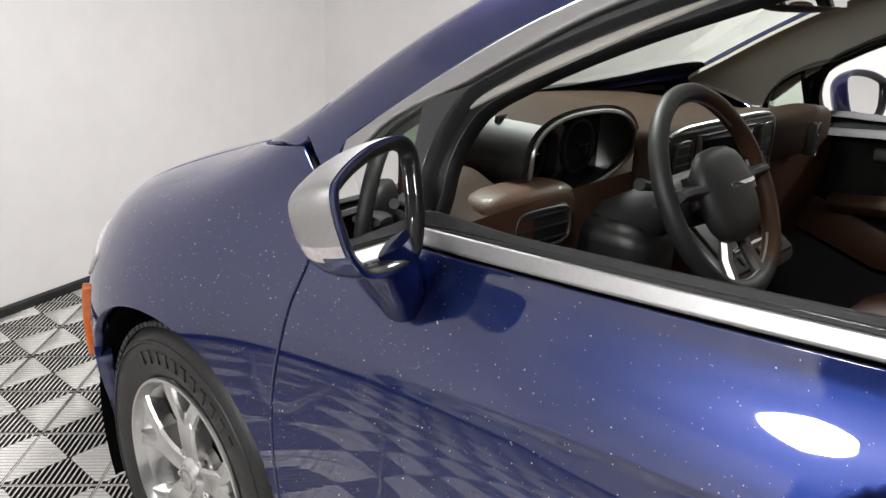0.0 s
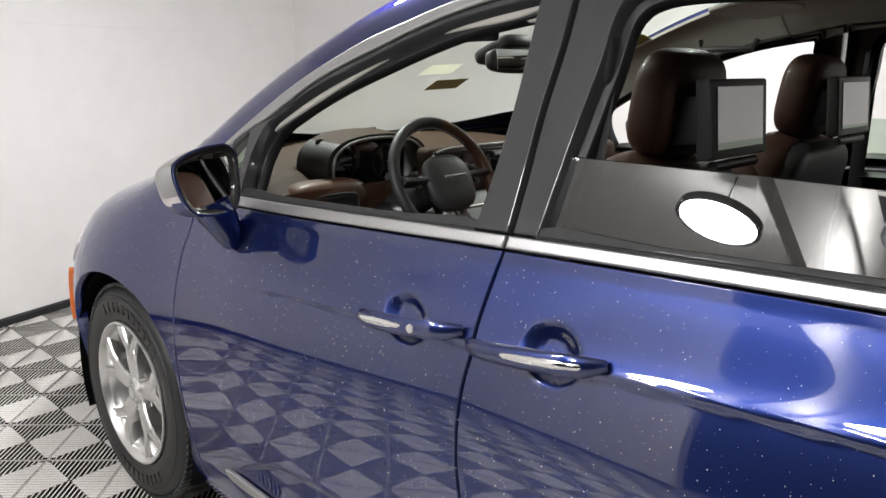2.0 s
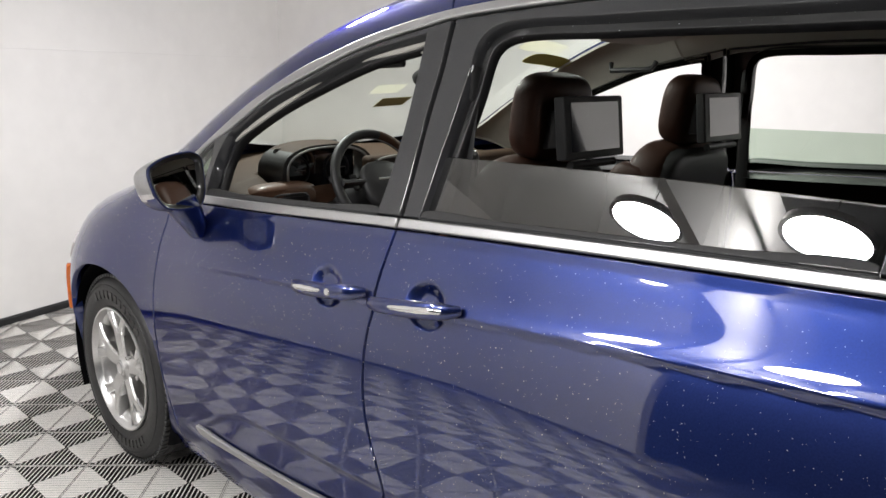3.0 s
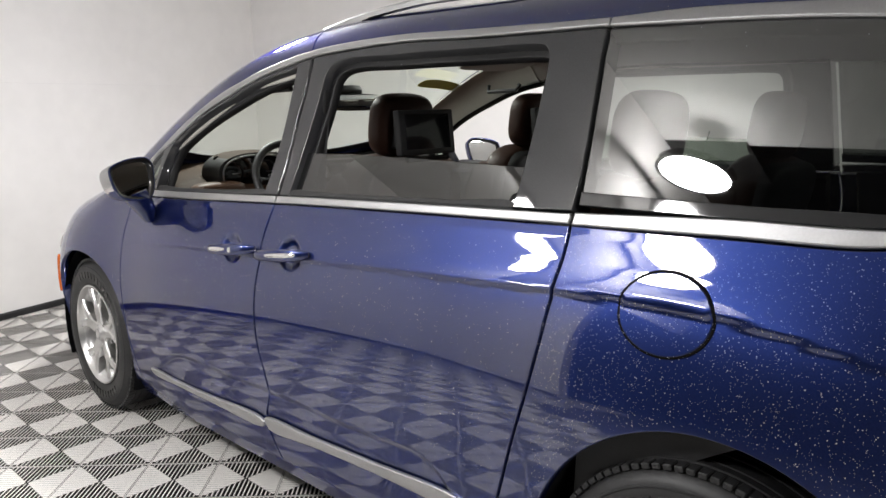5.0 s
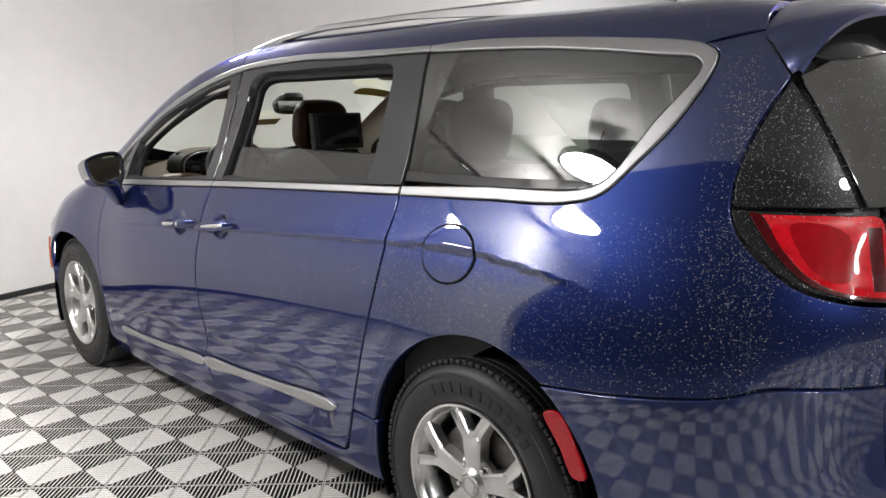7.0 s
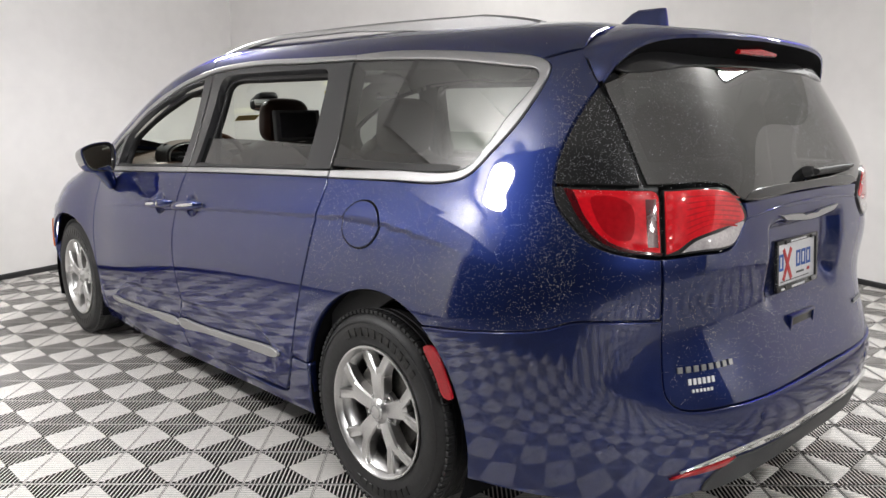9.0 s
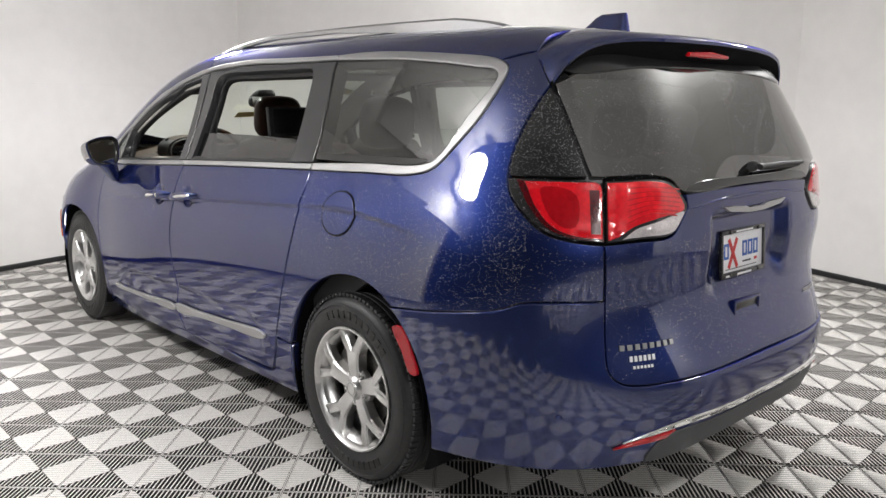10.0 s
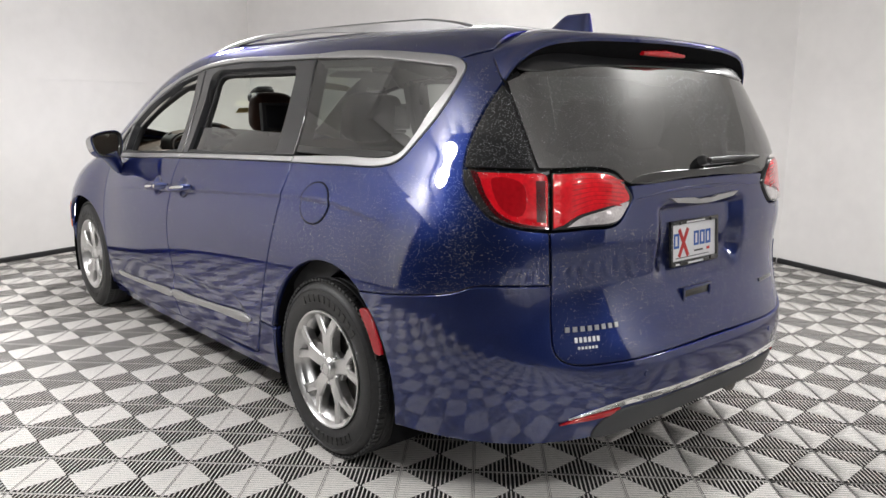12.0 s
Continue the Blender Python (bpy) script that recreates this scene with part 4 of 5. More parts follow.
skin("tailgate_ridge", "t", [("t", -.415, 1.118), ("t", -.25, 1.132), ("t", 0, 1.134), ("t", .25, 1.132), ("t", .415, 1.118), ("t", .25, 1.141), ("t", 0, 1.147), ("t", -.25, 1.141)], PAINT, tailgate, "", off=.004, depth=.006, gap=0, bulge=.008, cell=.015)


skin("window_top_border", "t", [("t", -.80, 1.543), ("t", -.48, 1.556), ("t", 0, 1.566), ("t", .48, 1.556), ("t", .80, 1.543), ("t", .80, 1.60, "c"), ("t", 0, 1.630), ("t", -.80, 1.60, "c")], BLACK_GLOSS, tailgate, "black border over the rear window", off=.006, depth=.010, gap=0)
# Added backing that stops light showing through the gap by the rear window.
skin("hatch_backing", "t", [("t", -.875, 1.545), ("t", -.830, 1.40), ("t", -.785, 1.25), ("t", -.780, 1.215), ("t", -.695, 1.215), ("t", -.705, 1.25), ("t", -.755, 1.40), ("t", -.795, 1.545)], RUN, car, "black backing strip added behind the tailgate gap", off=-.022, depth=.01, gap=0, **both_sides)


def spoiler(first, last):
    """A hood over the rear window that runs on from the roof and falls along both sides."""
    bm = bmesh.new()
    us = (0, .30, .55, .70, .80, .89, .95, 1.0)
    lip = [spl(us, v) for v in ((0, .30, .50, .60, .655, .700, .722, .742), (-.885, -.875, -.852, -.832, -.815, -.798, -.786, -.772), (1.664, 1.659, 1.648, 1.632, 1.610, 1.575, 1.545, 1.508))]
    gap_line = [np.array(skin_point("v", .60 * u, -.665 + .03 * u * u)) for u in np.linspace(0, .86, 6)] + [np.array(skin_point("t", a, z)) * (-1, 1, 1) for a, z in ((-.886, 1.606), (-.880, 1.575), (-.860, 1.535), (-.845, 1.505))]
    ks = np.linspace(0, 1, len(gap_line))
    fr = [spl(ks, [g[i] for g in gap_line]) for i in range(3)]
    rows = []
    n = 48
    for i in range(n + 1):
        u = -1 + 2 * i / n
        w, sg = abs(u), (1 if u >= 0 else -1)
        f = np.array([float(c(w)) for c in fr])
        l = np.array([float(c(w)) for c in lip])
        thin = 1 - .8 * step01((w - .85) / .15)
        mid = (f + l) / 2 + np.array((.004 * w, 0, .010 * thin))
        inner = np.array((l[0] * .985, l[1] + .075 * thin + .01, l[2] - .085 * thin - .006))
        prof = [f, .5 * (f + mid) + np.array((0, 0, .004 * thin)), mid, .45 * mid + .55 * l + np.array((0, 0, .006 * thin)), l + np.array((0, .006, .002)), l + np.array((0, 0, -.006)), l + np.array((-.002, .004, -.010 * thin - .006)), l + np.array((-.004, .030 * thin + .004, -.034 * thin - .008)), inner]
        rows.append([bm.verts.new((sg * q[0], q[1], q[2])) for q in prof[first:last]])
    for a, b in zip(rows, rows[1:]):
        for k in range(len(a) - 1):
            bm.faces.new((a[k], b[k], b[k + 1], a[k + 1]))
    return bm


part("spoiler", spoiler(0, 7), PAINT, tailgate, "blue roof spoiler over the rear window", sharp=50)
part("spoiler_underside", spoiler(6, 9), DARK, tailgate, "black underside of the spoiler", sharp=50)
part("brake_light", tube([(-.125, -.848, 1.613), (.0, -.856, 1.616), (.14, -.848, 1.613)], [.010, .014, .010], 10, rz=[.008, .015, .008]), RED_LENS, tailgate, "high red brake light")


def on_skin(kind, a, b, off=0.0):
    q = skin_point(kind, a, b)
    n = Vector(normal_at(np.array([q]))[0])
    return Matrix.Translation(Vector(q) + n * off) @ n.to_track_quat("Z", "Y").to_matrix().to_4x4()


# licence plate with its frame
plate = group_empty("licence_plate", tailgate, "white dealer plate in a black frame")
PM = Matrix.Translation((-.012, -1.036, .938)) @ pose(0, 0, 0, 90 - 4, 0, 0)
part("plate_panel", turned(block(-.148, .148, -.073, .073, 0, .006, .002), PM), WHITE, plate, "white plate with blue and red bars")
fr = bmesh.new()
for x0, x1, y0, y1 in ((-.158, .158, .068, .083), (-.158, .158, -.083, -.064), (-.158, -.144, -.083, .083), (.144, .158, -.083, .083)):
    block(x0, x1, y0, y1, .002, .013, .003, 2, fr)
part("plate_frame", turned(fr, PM), BLACK_GLOSS, plate, "black plate frame")
for x in (-.115, .015, .055, .095):
    mark = block(x - .017, x - .008, -.018, .036, .0062, .0072)
    block(x + .007, x + .016, -.018, .036, .0062, .0072, 0, 1, mark)
    block(x - .017, x + .016, .027, .036, .0062, .0074, 0, 1, mark)
    block(x - .017, x + .016, -.018, -.009, .0062, .0074, 0, 1, mark)
    part("blue_mark", turned(mark, PM), INK_BLUE, plate, "blue bar mark on the plate", smooth=False)
cross = bmesh.new()
for s in (-1, 1):
    c = block(-.008, .008, -.058, .058, .0064, .0078)
    bmesh.ops.rotate(c, verts=c.verts, cent=(0, 0, 0), matrix=Matrix.Rotation(radians(30 * s), 3, "Z"))
    bmesh.ops.translate(c, verts=c.verts, vec=(-.07, 0, s * .0004))
    tmp = bpy.data.meshes.new("tmp")
    c.to_mesh(tmp)
    c.free()
    cross.from_mesh(tmp)
    bpy.data.meshes.remove(tmp)
part("red_mark", turned(cross, PM), INK_RED, plate, "red crossed strokes on the plate")
for x0, x1, y0, y1 in ((-.06, .06, .0715, .0775), (-.05, .05, -.079, -.072), (-.13, -.10, -.079, -.072)):
    part("frame_mark", turned(block(x0, x1, y0, y1, .0135, .0145), PM), WHITE, plate, "white bar on the plate frame")
part("plate_line", turned(block(.0, .06, -.040, -.034, .0062, .0070), PM), INK_BLACK, plate)
part("plate_line", turned(block(.085, .105, -.040, -.030, .0062, .0070), PM), INK_RED, plate)
part("plate_line", turned(block(-.12, .10, -.056, -.053, .0062, .0070), PM), GREY_PLASTIC, plate)
for x in (-.10, .10):
    for y in (.074, -.072):
        part("plate_screw", turned(lathe([(0, .018), (.006, .017), (.007, .012)], 12, axis="z"), PM @ Matrix.Translation((x, y, 0))), INK_BLACK, plate)

# winged emblem, name bars, handle recess, rear wiper
em = bmesh.new()
for s in (-1, 1):
    pts = [(0, 1.100), (.045 * s, 1.098), (.075 * s, 1.106), (.222 * s, 1.112), (.185 * s, 1.095), (.05 * s, 1.083), (0, 1.082)]
    vs = [em.verts.new(Vector(skin_point("t", math.atan(x / .96), z)) + Vector((0, -.010, 0))) for x, z in pts]
    f = em.faces.new(vs if s > 0 else vs[::-1])
    ex = bmesh.ops.extrude_face_region(em, geom=[f])["geom"]
    bmesh.ops.translate(em, verts=[v for v in ex if isinstance(v, bmesh.types.BMVert)], vec=(0, .012, 0))
part("emblem", em, SILVER, tailgate, "bright winged emblem", sharp=20)


def bars(name, kind, a0, a1, z, h, n, material, label, off=.003, slope=0.0):
    for i in range(n):
        a = a0 + (a1 - a0) * (i + .5) / n
        w = abs(a1 - a0) / n * .36
        m = on_skin(kind, a, z + slope * (a - a0), off)
        up = m.inverted().to_3x3() @ Vector((0, 0, 1))
        b = block(-w, w, -h / 2, h / 2, -.001, .003, .0008, 1)
        part(name, turned(b, m @ Matrix.Rotation(math.atan2(-up.x, up.y), 4, "Z")), material, tailgate, label)


bars("name_badge", "t", -.652, -.470, .716, .017, 8, SILVER, "bright model badge bar")
bars("dealer_badge", "t", -.622, -.540, .682, .017, 6, WHITE, "white dealer sticker bar")
bars("dealer_badge_line", "t", -.612, -.548, .657, .009, 6, WHITE, "white dealer sticker bar")
bars("trim_badge", "t", .40, .53, .735, .014, 6, SILVER, "small bright trim badge bar")
rec = bmesh.new()
for x0, x1, y0, y1, d in ((-.088, .088, .020, .030, .008), (-.088, .088, -.034, -.024, .006), (-.092, -.080, -.034, .030, .007), (.080, .092, -.034, .030, .007)):
    block(x0, x1, y0, y1, -.01, d, .003, 2, rec)
part("handle_frame", turned(rec, Matrix.Translation((-.05, -1.088, .757)) @ pose(0, 0, 0, 90, 0, 0)), PAINT, tailgate)
part("handle_recess", turned(block(-.082, .082, -.028, .024, -.02, .0015, .004), Matrix.Translation((-.05, -1.088, .757)) @ pose(0, 0, 0, 90, 0, 0)), BLACK_GLOSS, tailgate, "dark handle recess")
wip = group_empty("rear_wiper", tailgate, "black rear wiper")
part("wiper_pivot", turned(lathe([(0, .032), (.013, .031), (.018, .02), (.018, -.01)], 20, axis="z"), Matrix.Translation((-.02, -1.045, 1.232)) @ pose(0, 0, 0, 75, 0, 0)), PLASTIC, wip)
part("wiper_arm", tube([(-.02, -1.082, 1.236), (.18, -1.082, 1.240), (.42, -1.040, 1.232)], [.014, .010, .006], 8, rz=[.010, .008, .005]), PLASTIC, wip)
part("wiper_blade", tube([(.02, -1.068, 1.226), (.22, -1.066, 1.226), (.45, -1.030, 1.220)], .006, 8), RUBBER, wip)

# roof rails and antenna fin
def rail(s):
    bm = bmesh.new()
    n, rows = 40, []
    for i in range(n + 1):
        k = i / n
        y = 1.64 - 1.98 * k
        x = -(.600 - .065 * k - .05 * k * k)
        base = float(skin_point("v", x, y)[2])
        h = .040 * min(1, k / .25) ** .7 * min(1, (1 - k) / .12) ** .6
        th = .016 + .008 * (k > .65) * min(1, (k - .65) / .1)
        top = base + max(.004, h)
        bot = base - .004 if k < .04 or k > .70 else top - .022 - .02 * max(0, (k - .5) / .2) - .03 * max(0, (.12 - k) / .12)
        rows.append([bm.verts.new((s * (x + dx), y, z)) for dx, z in ((-th, bot), (-th, top - .008), (-th * .5, top), (th * .5, top), (th, top - .008), (th, bot))])
    for a, b in zip(rows, rows[1:]):
        for k in range(6):
            bm.faces.new((a[k], a[(k + 1) % 6], b[(k + 1) % 6], b[k]))
    for r in (rows[0], rows[-1]):
        bm.faces.new(r)
    return bm


for s in (1, -1):
    part("roof_rail", rail(s), CHROME, car, "satin silver roof rail")
fin = bmesh.new()
rows = []
for k in range(11):
    u = k / 10
    z = 1.708 + .078 * u
    y0, y1 = -.265 - .125 * u ** .7, -.535 + .012 * u
    w = (.042 - .022 * u) * (1 if k < 10 else .6)
    sq = lambda c: math.copysign(abs(c) ** .7, c)
    rows.append([fin.verts.new((-.03 + w * sq(math.sin(a)), (y0 + y1) / 2 + (y0 - y1) / 2 * sq(math.cos(a)), z - .006 * u * (math.cos(a) > .5))) for a in np.linspace(0, 2 * math.pi, 25)[:-1]])
for a, b in zip(rows, rows[1:]):
    for k in range(24):
        fin.faces.new((a[k], a[(k + 1) % 24], b[(k + 1) % 24], b[k]))
fin.faces.new(rows[-1])
part("antenna_fin", fin, PAINT, car, "blue shark fin aerial")


# door handles
def door_handle(par, y0, y1, z0, z1, key, s):
    h = group_empty("door_handle", par, "body coloured door handle with a chrome inlay")
    def P(k, out, dz=0.0):
        y, z = y0 + (y1 - y0) * k, z0 + (z1 - z0) * k + dz
        q = skin_point("s", y, z)
        return Vector((s * (q[0] - out), y, z))
    ks = [0, .04, .1, .2, .35, .5, .65, .8, .92, 1]
    outs = [.004, .018, .028, .034, .037, .038, .037, .034, .026, .006]
    part("grip", tube([P(k, o) for k, o in zip(ks, outs)], [.008, .010, .011, .012, .012, .012, .012, .011, .010, .006], 12, rz=[.008, .013, .016, .018, .019, .020, .020, .020, .018, .010]), PAINT, h)
    a, b = (.02, .62) if key else (.30, .97)
    kk = np.linspace(a, b, 8)
    part("chrome_inlay", tube([P(k, float(np.interp(k, ks, outs)) + .007, .002) for k in kk], [.003] + [.0065] * 6 + [.003], 10, rz=[.003, .007, .009, .010, .010, .009, .007, .003]), BRIGHT, h, "bright chrome inlay")
    n = Vector((-s, 0, .10)).normalized()
    if key:
        part("key_lock", turned(lathe([(0, .006), (.008, .006), (.010, .002)], 16, axis="z"), Matrix.Translation(P(.66, .044)) @ n.to_track_quat("Z", "Y").to_matrix().to_4x4()), BRIGHT, h)


for s in (1, -1):
    door_handle(front_door, 1.868, 1.598, .948, .978, True, s)
    door_handle(sliding_door, 1.578, 1.298, .962, .996, False, s)


# door mirrors
MIRROR_RIM = [(.096, .026), (.090, .046), (.068, .059), (.018, .074), (-.038, .081), (-.090, .078), (-.115, .058), (-.114, .005), (-.101, -.048), (-.077, -.081), (-.024, -.087), (.032, -.081), (.062, -.069), (.082, -.045), (.093, -.008)]


def door_mirror(s):
    m = group_empty("door_mirror", front_door, "door mirror with a satin silver cap")
    c, ex = Vector((-1.035, 2.362, 1.170)), Vector((-.953, -.304, 0)).normalized()
    ez = Vector((-.06, .2, .97))
    ez = (ez - ex * ex.dot(ez)).normalized()
    fw = ex.cross(ez)

    def at(u, w, d):
        q = c + ex * u + ez * w + fw * d
        return (s * q.x, q.y, q.z)

    loop = smooth_loop([(u, w, False) for u, w in MIRROR_RIM], .008)
    n = len(loop)

    def rings(rows, keep=lambda k, u, w: True, cap=False):
        """Skins a stack of (outline, depth) rows, leaving out what keep refuses."""
        bm = bmesh.new()
        vs = [[bm.verts.new(at(u, w, d)) for u, w in l] for l, d in rows]
        for k in range(len(rows) - 1):
            for i in range(n):
                j = (i + 1) % n
                u, w = (rows[k][0][i] + rows[k][0][j]) / 2
                if keep(k, u, w):
                    bm.faces.new((vs[k][i], vs[k][j], vs[k + 1][j], vs[k + 1][i]))
        if cap:
            bm.faces.new(vs[-1])
        bmesh.ops.delete(bm, geom=[v for v in bm.verts if not v.link_faces], context="VERTS")
        return bm

    ks = np.array((0, .03, .12, .22, .34, .46, .58, .70, .80, .88, .94, .98, 1.0))
    shell = [(loop * max(.04, 1 - k ** 2.7) ** .5 + np.array((.010, -.002)) * k, .002 + .104 * k) for k in ks]
    part("mirror_cap", rings([(l * 1.012, d) for l, d in shell[1:]], lambda k, u, w: w > -.026 and u > -.075, True), CHROME, m, "wet satin silver cap", sharp=60)
    part("mirror_housing", rings(shell, lambda k, u, w: k == 0 or w <= -.024 or u < -.070), PAINT, m, "blue lower housing", sharp=60)
    part("mirror_signal", rings([(l * 1.016, d) for l, d in shell[1:9]], lambda k, u, w: -.042 < w <= -.022 and u > -.02), CLEAR_LENS, m, "clear turn signal strip", sharp=60)
    part("mirror_rim", rings([(loop, .004), (inset(loop, -.001), -.001), (inset(loop, .002), -.003), (inset(loop, .0045), -.003)]), PAINT, m, "blue rim", sharp=60)
    part("mirror_bezel", rings([(inset(loop, .0042), -.003), (inset(loop, .010), -.001), (inset(loop, .0175), .006), (inset(loop, .0185), .012)]), BLACK_GLOSS, m, "black inner rim", sharp=60)
    pane = bmesh.new()
    pane.faces.new([pane.verts.new(at(u, w, .011)) for u, w in inset(loop, .0185)])
    part("mirror_pane", pane, MIRROR, m, "wet mirror glass", smooth=False)
    foot = bmesh.new()
    rows = []
    for x, y, z, wy, wx in ((-1.020, 2.395, 1.112, .040, .050), (-.992, 2.397, 1.072, .042, .044), (-.968, 2.402, 1.030, .040, .034), (-.955, 2.405, .990, .026, .018), (-.952, 2.405, .984, .012, .008)):
        rows.append([foot.verts.new((s * (x + wx * math.copysign(abs(math.cos(a)) ** .7, math.cos(a))), y + wy * math.copysign(abs(math.sin(a)) ** .7, math.sin(a)), z + .25 * wx * math.cos(a))) for a in np.linspace(0, 2 * math.pi, 21)[:-1]])
    for a, b in zip(rows, rows[1:]):
        for k in range(20):
            foot.faces.new((a[k], a[(k + 1) % 20], b[(k + 1) % 20], b[k]))
    foot.faces.new(rows[0])
    foot.faces.new(rows[-1])
    part("mirror_foot", foot, PAINT, m)


door_mirror(1)
door_mirror(-1)


# wheels
def wheel(x_out, y, s):
    """s = 1: on the car's left. The wheel's outer face looks towards -x * s."""
    w = group_empty("wheel", car, "five double spoke alloy wheel with a black tyre")
    M = Matrix.Translation((s * x_out, y, .366)) @ Matrix.Diagonal((-s, 1, 1, 1))
    # local x grows outwards
    ty = [(.245, -.205), (.275, -.212), (.320, -.216), (.350, -.205), (.366, -.180), (.3685, -.10), (.366, -.035), (.350, -.010), (.335, .002), (.300, .008), (.262, .003), (.243, -.006), (.238, -.015)]
    tyre = part("tyre", turned(lathe(ty, 72), M), TYRE, w, "black road tyre")
    tread = bmesh.new()
    for i in range(90):
        a = 2 * math.pi * i / 90
        for h0, h1 in ((-.045, -.012), (-.200, -.165)):
            b = block(h0, h1, -.0095, .0095, .3575, .3705, .002, 1)
            bmesh.ops.rotate(b, verts=b.verts, cent=(0, 0, 0), matrix=Matrix.Rotation(a, 3, "X"))
            tmp = bpy.data.meshes.new("tmp")
            b.to_mesh(tmp)
            b.free()
            tread.from_mesh(tmp)
            bpy.data.meshes.remove(tmp)
    for h in (-.06, -.085, -.127, -.152):
        lathe([(.366, h - .009), (.3705, h - .008), (.3705, h + .008), (.366, h + .009)], 72, tread)
    part("tread", turned(tread, M), TYRE, tyre)
    rib = lathe([(.325, .0045), (.327, .007), (.331, .006), (.333, .0035)], 72)
    part("sidewall_rib", turned(rib, M), TYRE, tyre)
    for a0, n, da in ((62, 11, 7.5), (232, 9, 7.0)):
        for i in range(n):
            a = radians(a0 + i * da)
            b = block(.004, .0095, -.0105, .0105, .278, .309, .001, 1)
            bmesh.ops.rotate(b, verts=b.verts, cent=(0, 0, 0), matrix=Matrix.Rotation(a - math.pi / 2, 3, "X"))
            part("sidewall_mark", turned(b, M), MARK_RUBBER, tyre)
    rim = part("rim", turned(lathe([(.222, -.19), (.215, -.15), (.20, -.10), (.205, -.04), (.222, -.018), (.236, -.010), (.2435, -.002), (.2425, .004), (.236, .005), (.229, -.003), (.222, -.018)], 72), M), ALLOY, w, "polished alloy rim")
    for i in range(5):
        a0 = radians(90 + 72 * i)
        sp = bmesh.new()

        def limb(path, wide, deep):
            rows = []
            for (c, r, x), w, d in zip(path, wide, deep):
                rows.append([sp.verts.new((xx, c + t, r)) for xx, t in ((x - d, -w), (x - .007, -w), (x, -w * .80), (x - .0035, 0), (x, w * .80), (x - .007, w), (x - d, w))])
            for a, b in zip(rows, rows[1:]):
                for k in range(7):
                    sp.faces.new((a[k], a[(k + 1) % 7], b[(k + 1) % 7], b[k]))
            sp.faces.new(rows[0])
            sp.faces.new(rows[-1])

        limb([(0, .040, -.020), (0, .075, -.013), (0, .110, -.010), (0, .145, -.009), (0, .165, -.016)], [.029, .030, .033, .037, .024], [.045] * 5)
        for side in (-1, 1):
            limb([(side * .013, .128, -.014), (side * .026, .156, -.009), (side * .042, .182, -.007), (side * .058, .206, -.008), (side * .068, .222, -.010), (side * .075, .233, -.013)], [.018, .021, .0225, .0235, .025, .029], [.042, .040, .038, .036, .032, .026])
        bmesh.ops.rotate(sp, verts=sp.verts, cent=(0, 0, 0), matrix=Matrix.Rotation(a0 - math.pi / 2, 3, "X"))
        part("spoke", turned(sp, M), ALLOY, rim, sharp=22)
    part("hub", turned(lathe([(.078, -.06), (.077, -.040), (.056, -.034), (.045, -.018), (.034, -.010), (.033, -.014), (.030, -.006), (.015, -.003), (0, -.003)], 40), M), ALLOY, rim)
    part("cap_ring", turned(lathe([(.022, -.0045), (.023, -.002), (.025, -.002), (.026, -.0055)], 32), M), SILVER, rim)
    for i in range(5):
        a = radians(90 + 36 + 72 * i)
        nut = lathe([(.0, .004), (.007, .003), (.0095, -.002), (.0095, -.022), (.014, -.026)], 6)
        bmesh.ops.translate(nut, verts=nut.verts, vec=(-.020, .060 * math.cos(a), .060 * math.sin(a)))
        part("wheel_nut", turned(nut, M), BRIGHT, rim)
    part("brake_disc", turned(lathe([(.06, -.075), (.155, -.072), (.157, -.078), (.157, -.092), (.06, -.095)], 40), M), STEEL, w, "dull steel brake disc")
    cal = lathe([(.085, -.055), (.165, -.055), (.17, -.062), (.17, -.105), (.085, -.105)], 10, None, "x", (radians(20), radians(75)))
    part("brake_caliper", turned(cal, M), STEEL, w)
    part("inner_barrel", turned(lathe([(.0, -.112), (.20, -.112), (.206, -.13), (.222, -.19)], 40), M), DARK, w)


for y in (0, 3.089):
    for s in (1, -1):
        wheel(-.966, y, s)

# wheel housings and floor pan
for (cy, cz, r) in (ARCH_R, ARCH_F):
    for s in (1, -1):
        bm = bmesh.new()
        rows = []
        for a in np.linspace(-25, 205, 30):
            c, q = math.cos(radians(a)), math.sin(radians(a))
            rows.append([bm.verts.new((s * x, cy + (r + g) * c, cz + (r + g) * q)) for x, g in ((-.962, .004), (-.945, .012), (-.65, .012), (-.64, -.43))])
        for a, b in zip(rows, rows[1:]):
            for k in range(3):
                bm.faces.new((a[k], a[k + 1], b[k + 1], b[k]))
        part("wheel_housing", bm, DARK, car, "black wheel arch liner")
part("floor_pan", block(-.90, .90, .47, 2.62, .24, .30, .02), TRIM_DARK, car)
part("rear_floor", block(-.62, .62, -.98, .47, .34, .42, .02), TRIM_DARK, car)
part("engine_bay", block(-.62, .62, 2.62, 3.75, .24, .80, .04), DARK, car)
part("exhaust", tube([(.45, -.55, .27), (.45, -.85, .27), (.42, -1.0, .27)], .035, 14), STEEL, car)

# ---- inside the car ----
rr = chart("r", [("s", 1.70, 1.555), ("s", 1.472, 1.585), ("s", 1.0, 1.60), ("s", .4, 1.60), ("s", -.1, 1.585), ("s", -.45, 1.55)])
skin("headliner", "r", [*[("r", a, y) for a, y, c in rr], ("v", -.5, -.60), ("v", .5, -.60), *[("r", -a, y) for a, y, c in rr[::-1]], ("v", .50, 1.74), ("v", 0, 1.66), ("v", -.50, 1.74)], LINER, car, "pale grey cloth headliner", off=-.045, depth=.01, cell=.06)
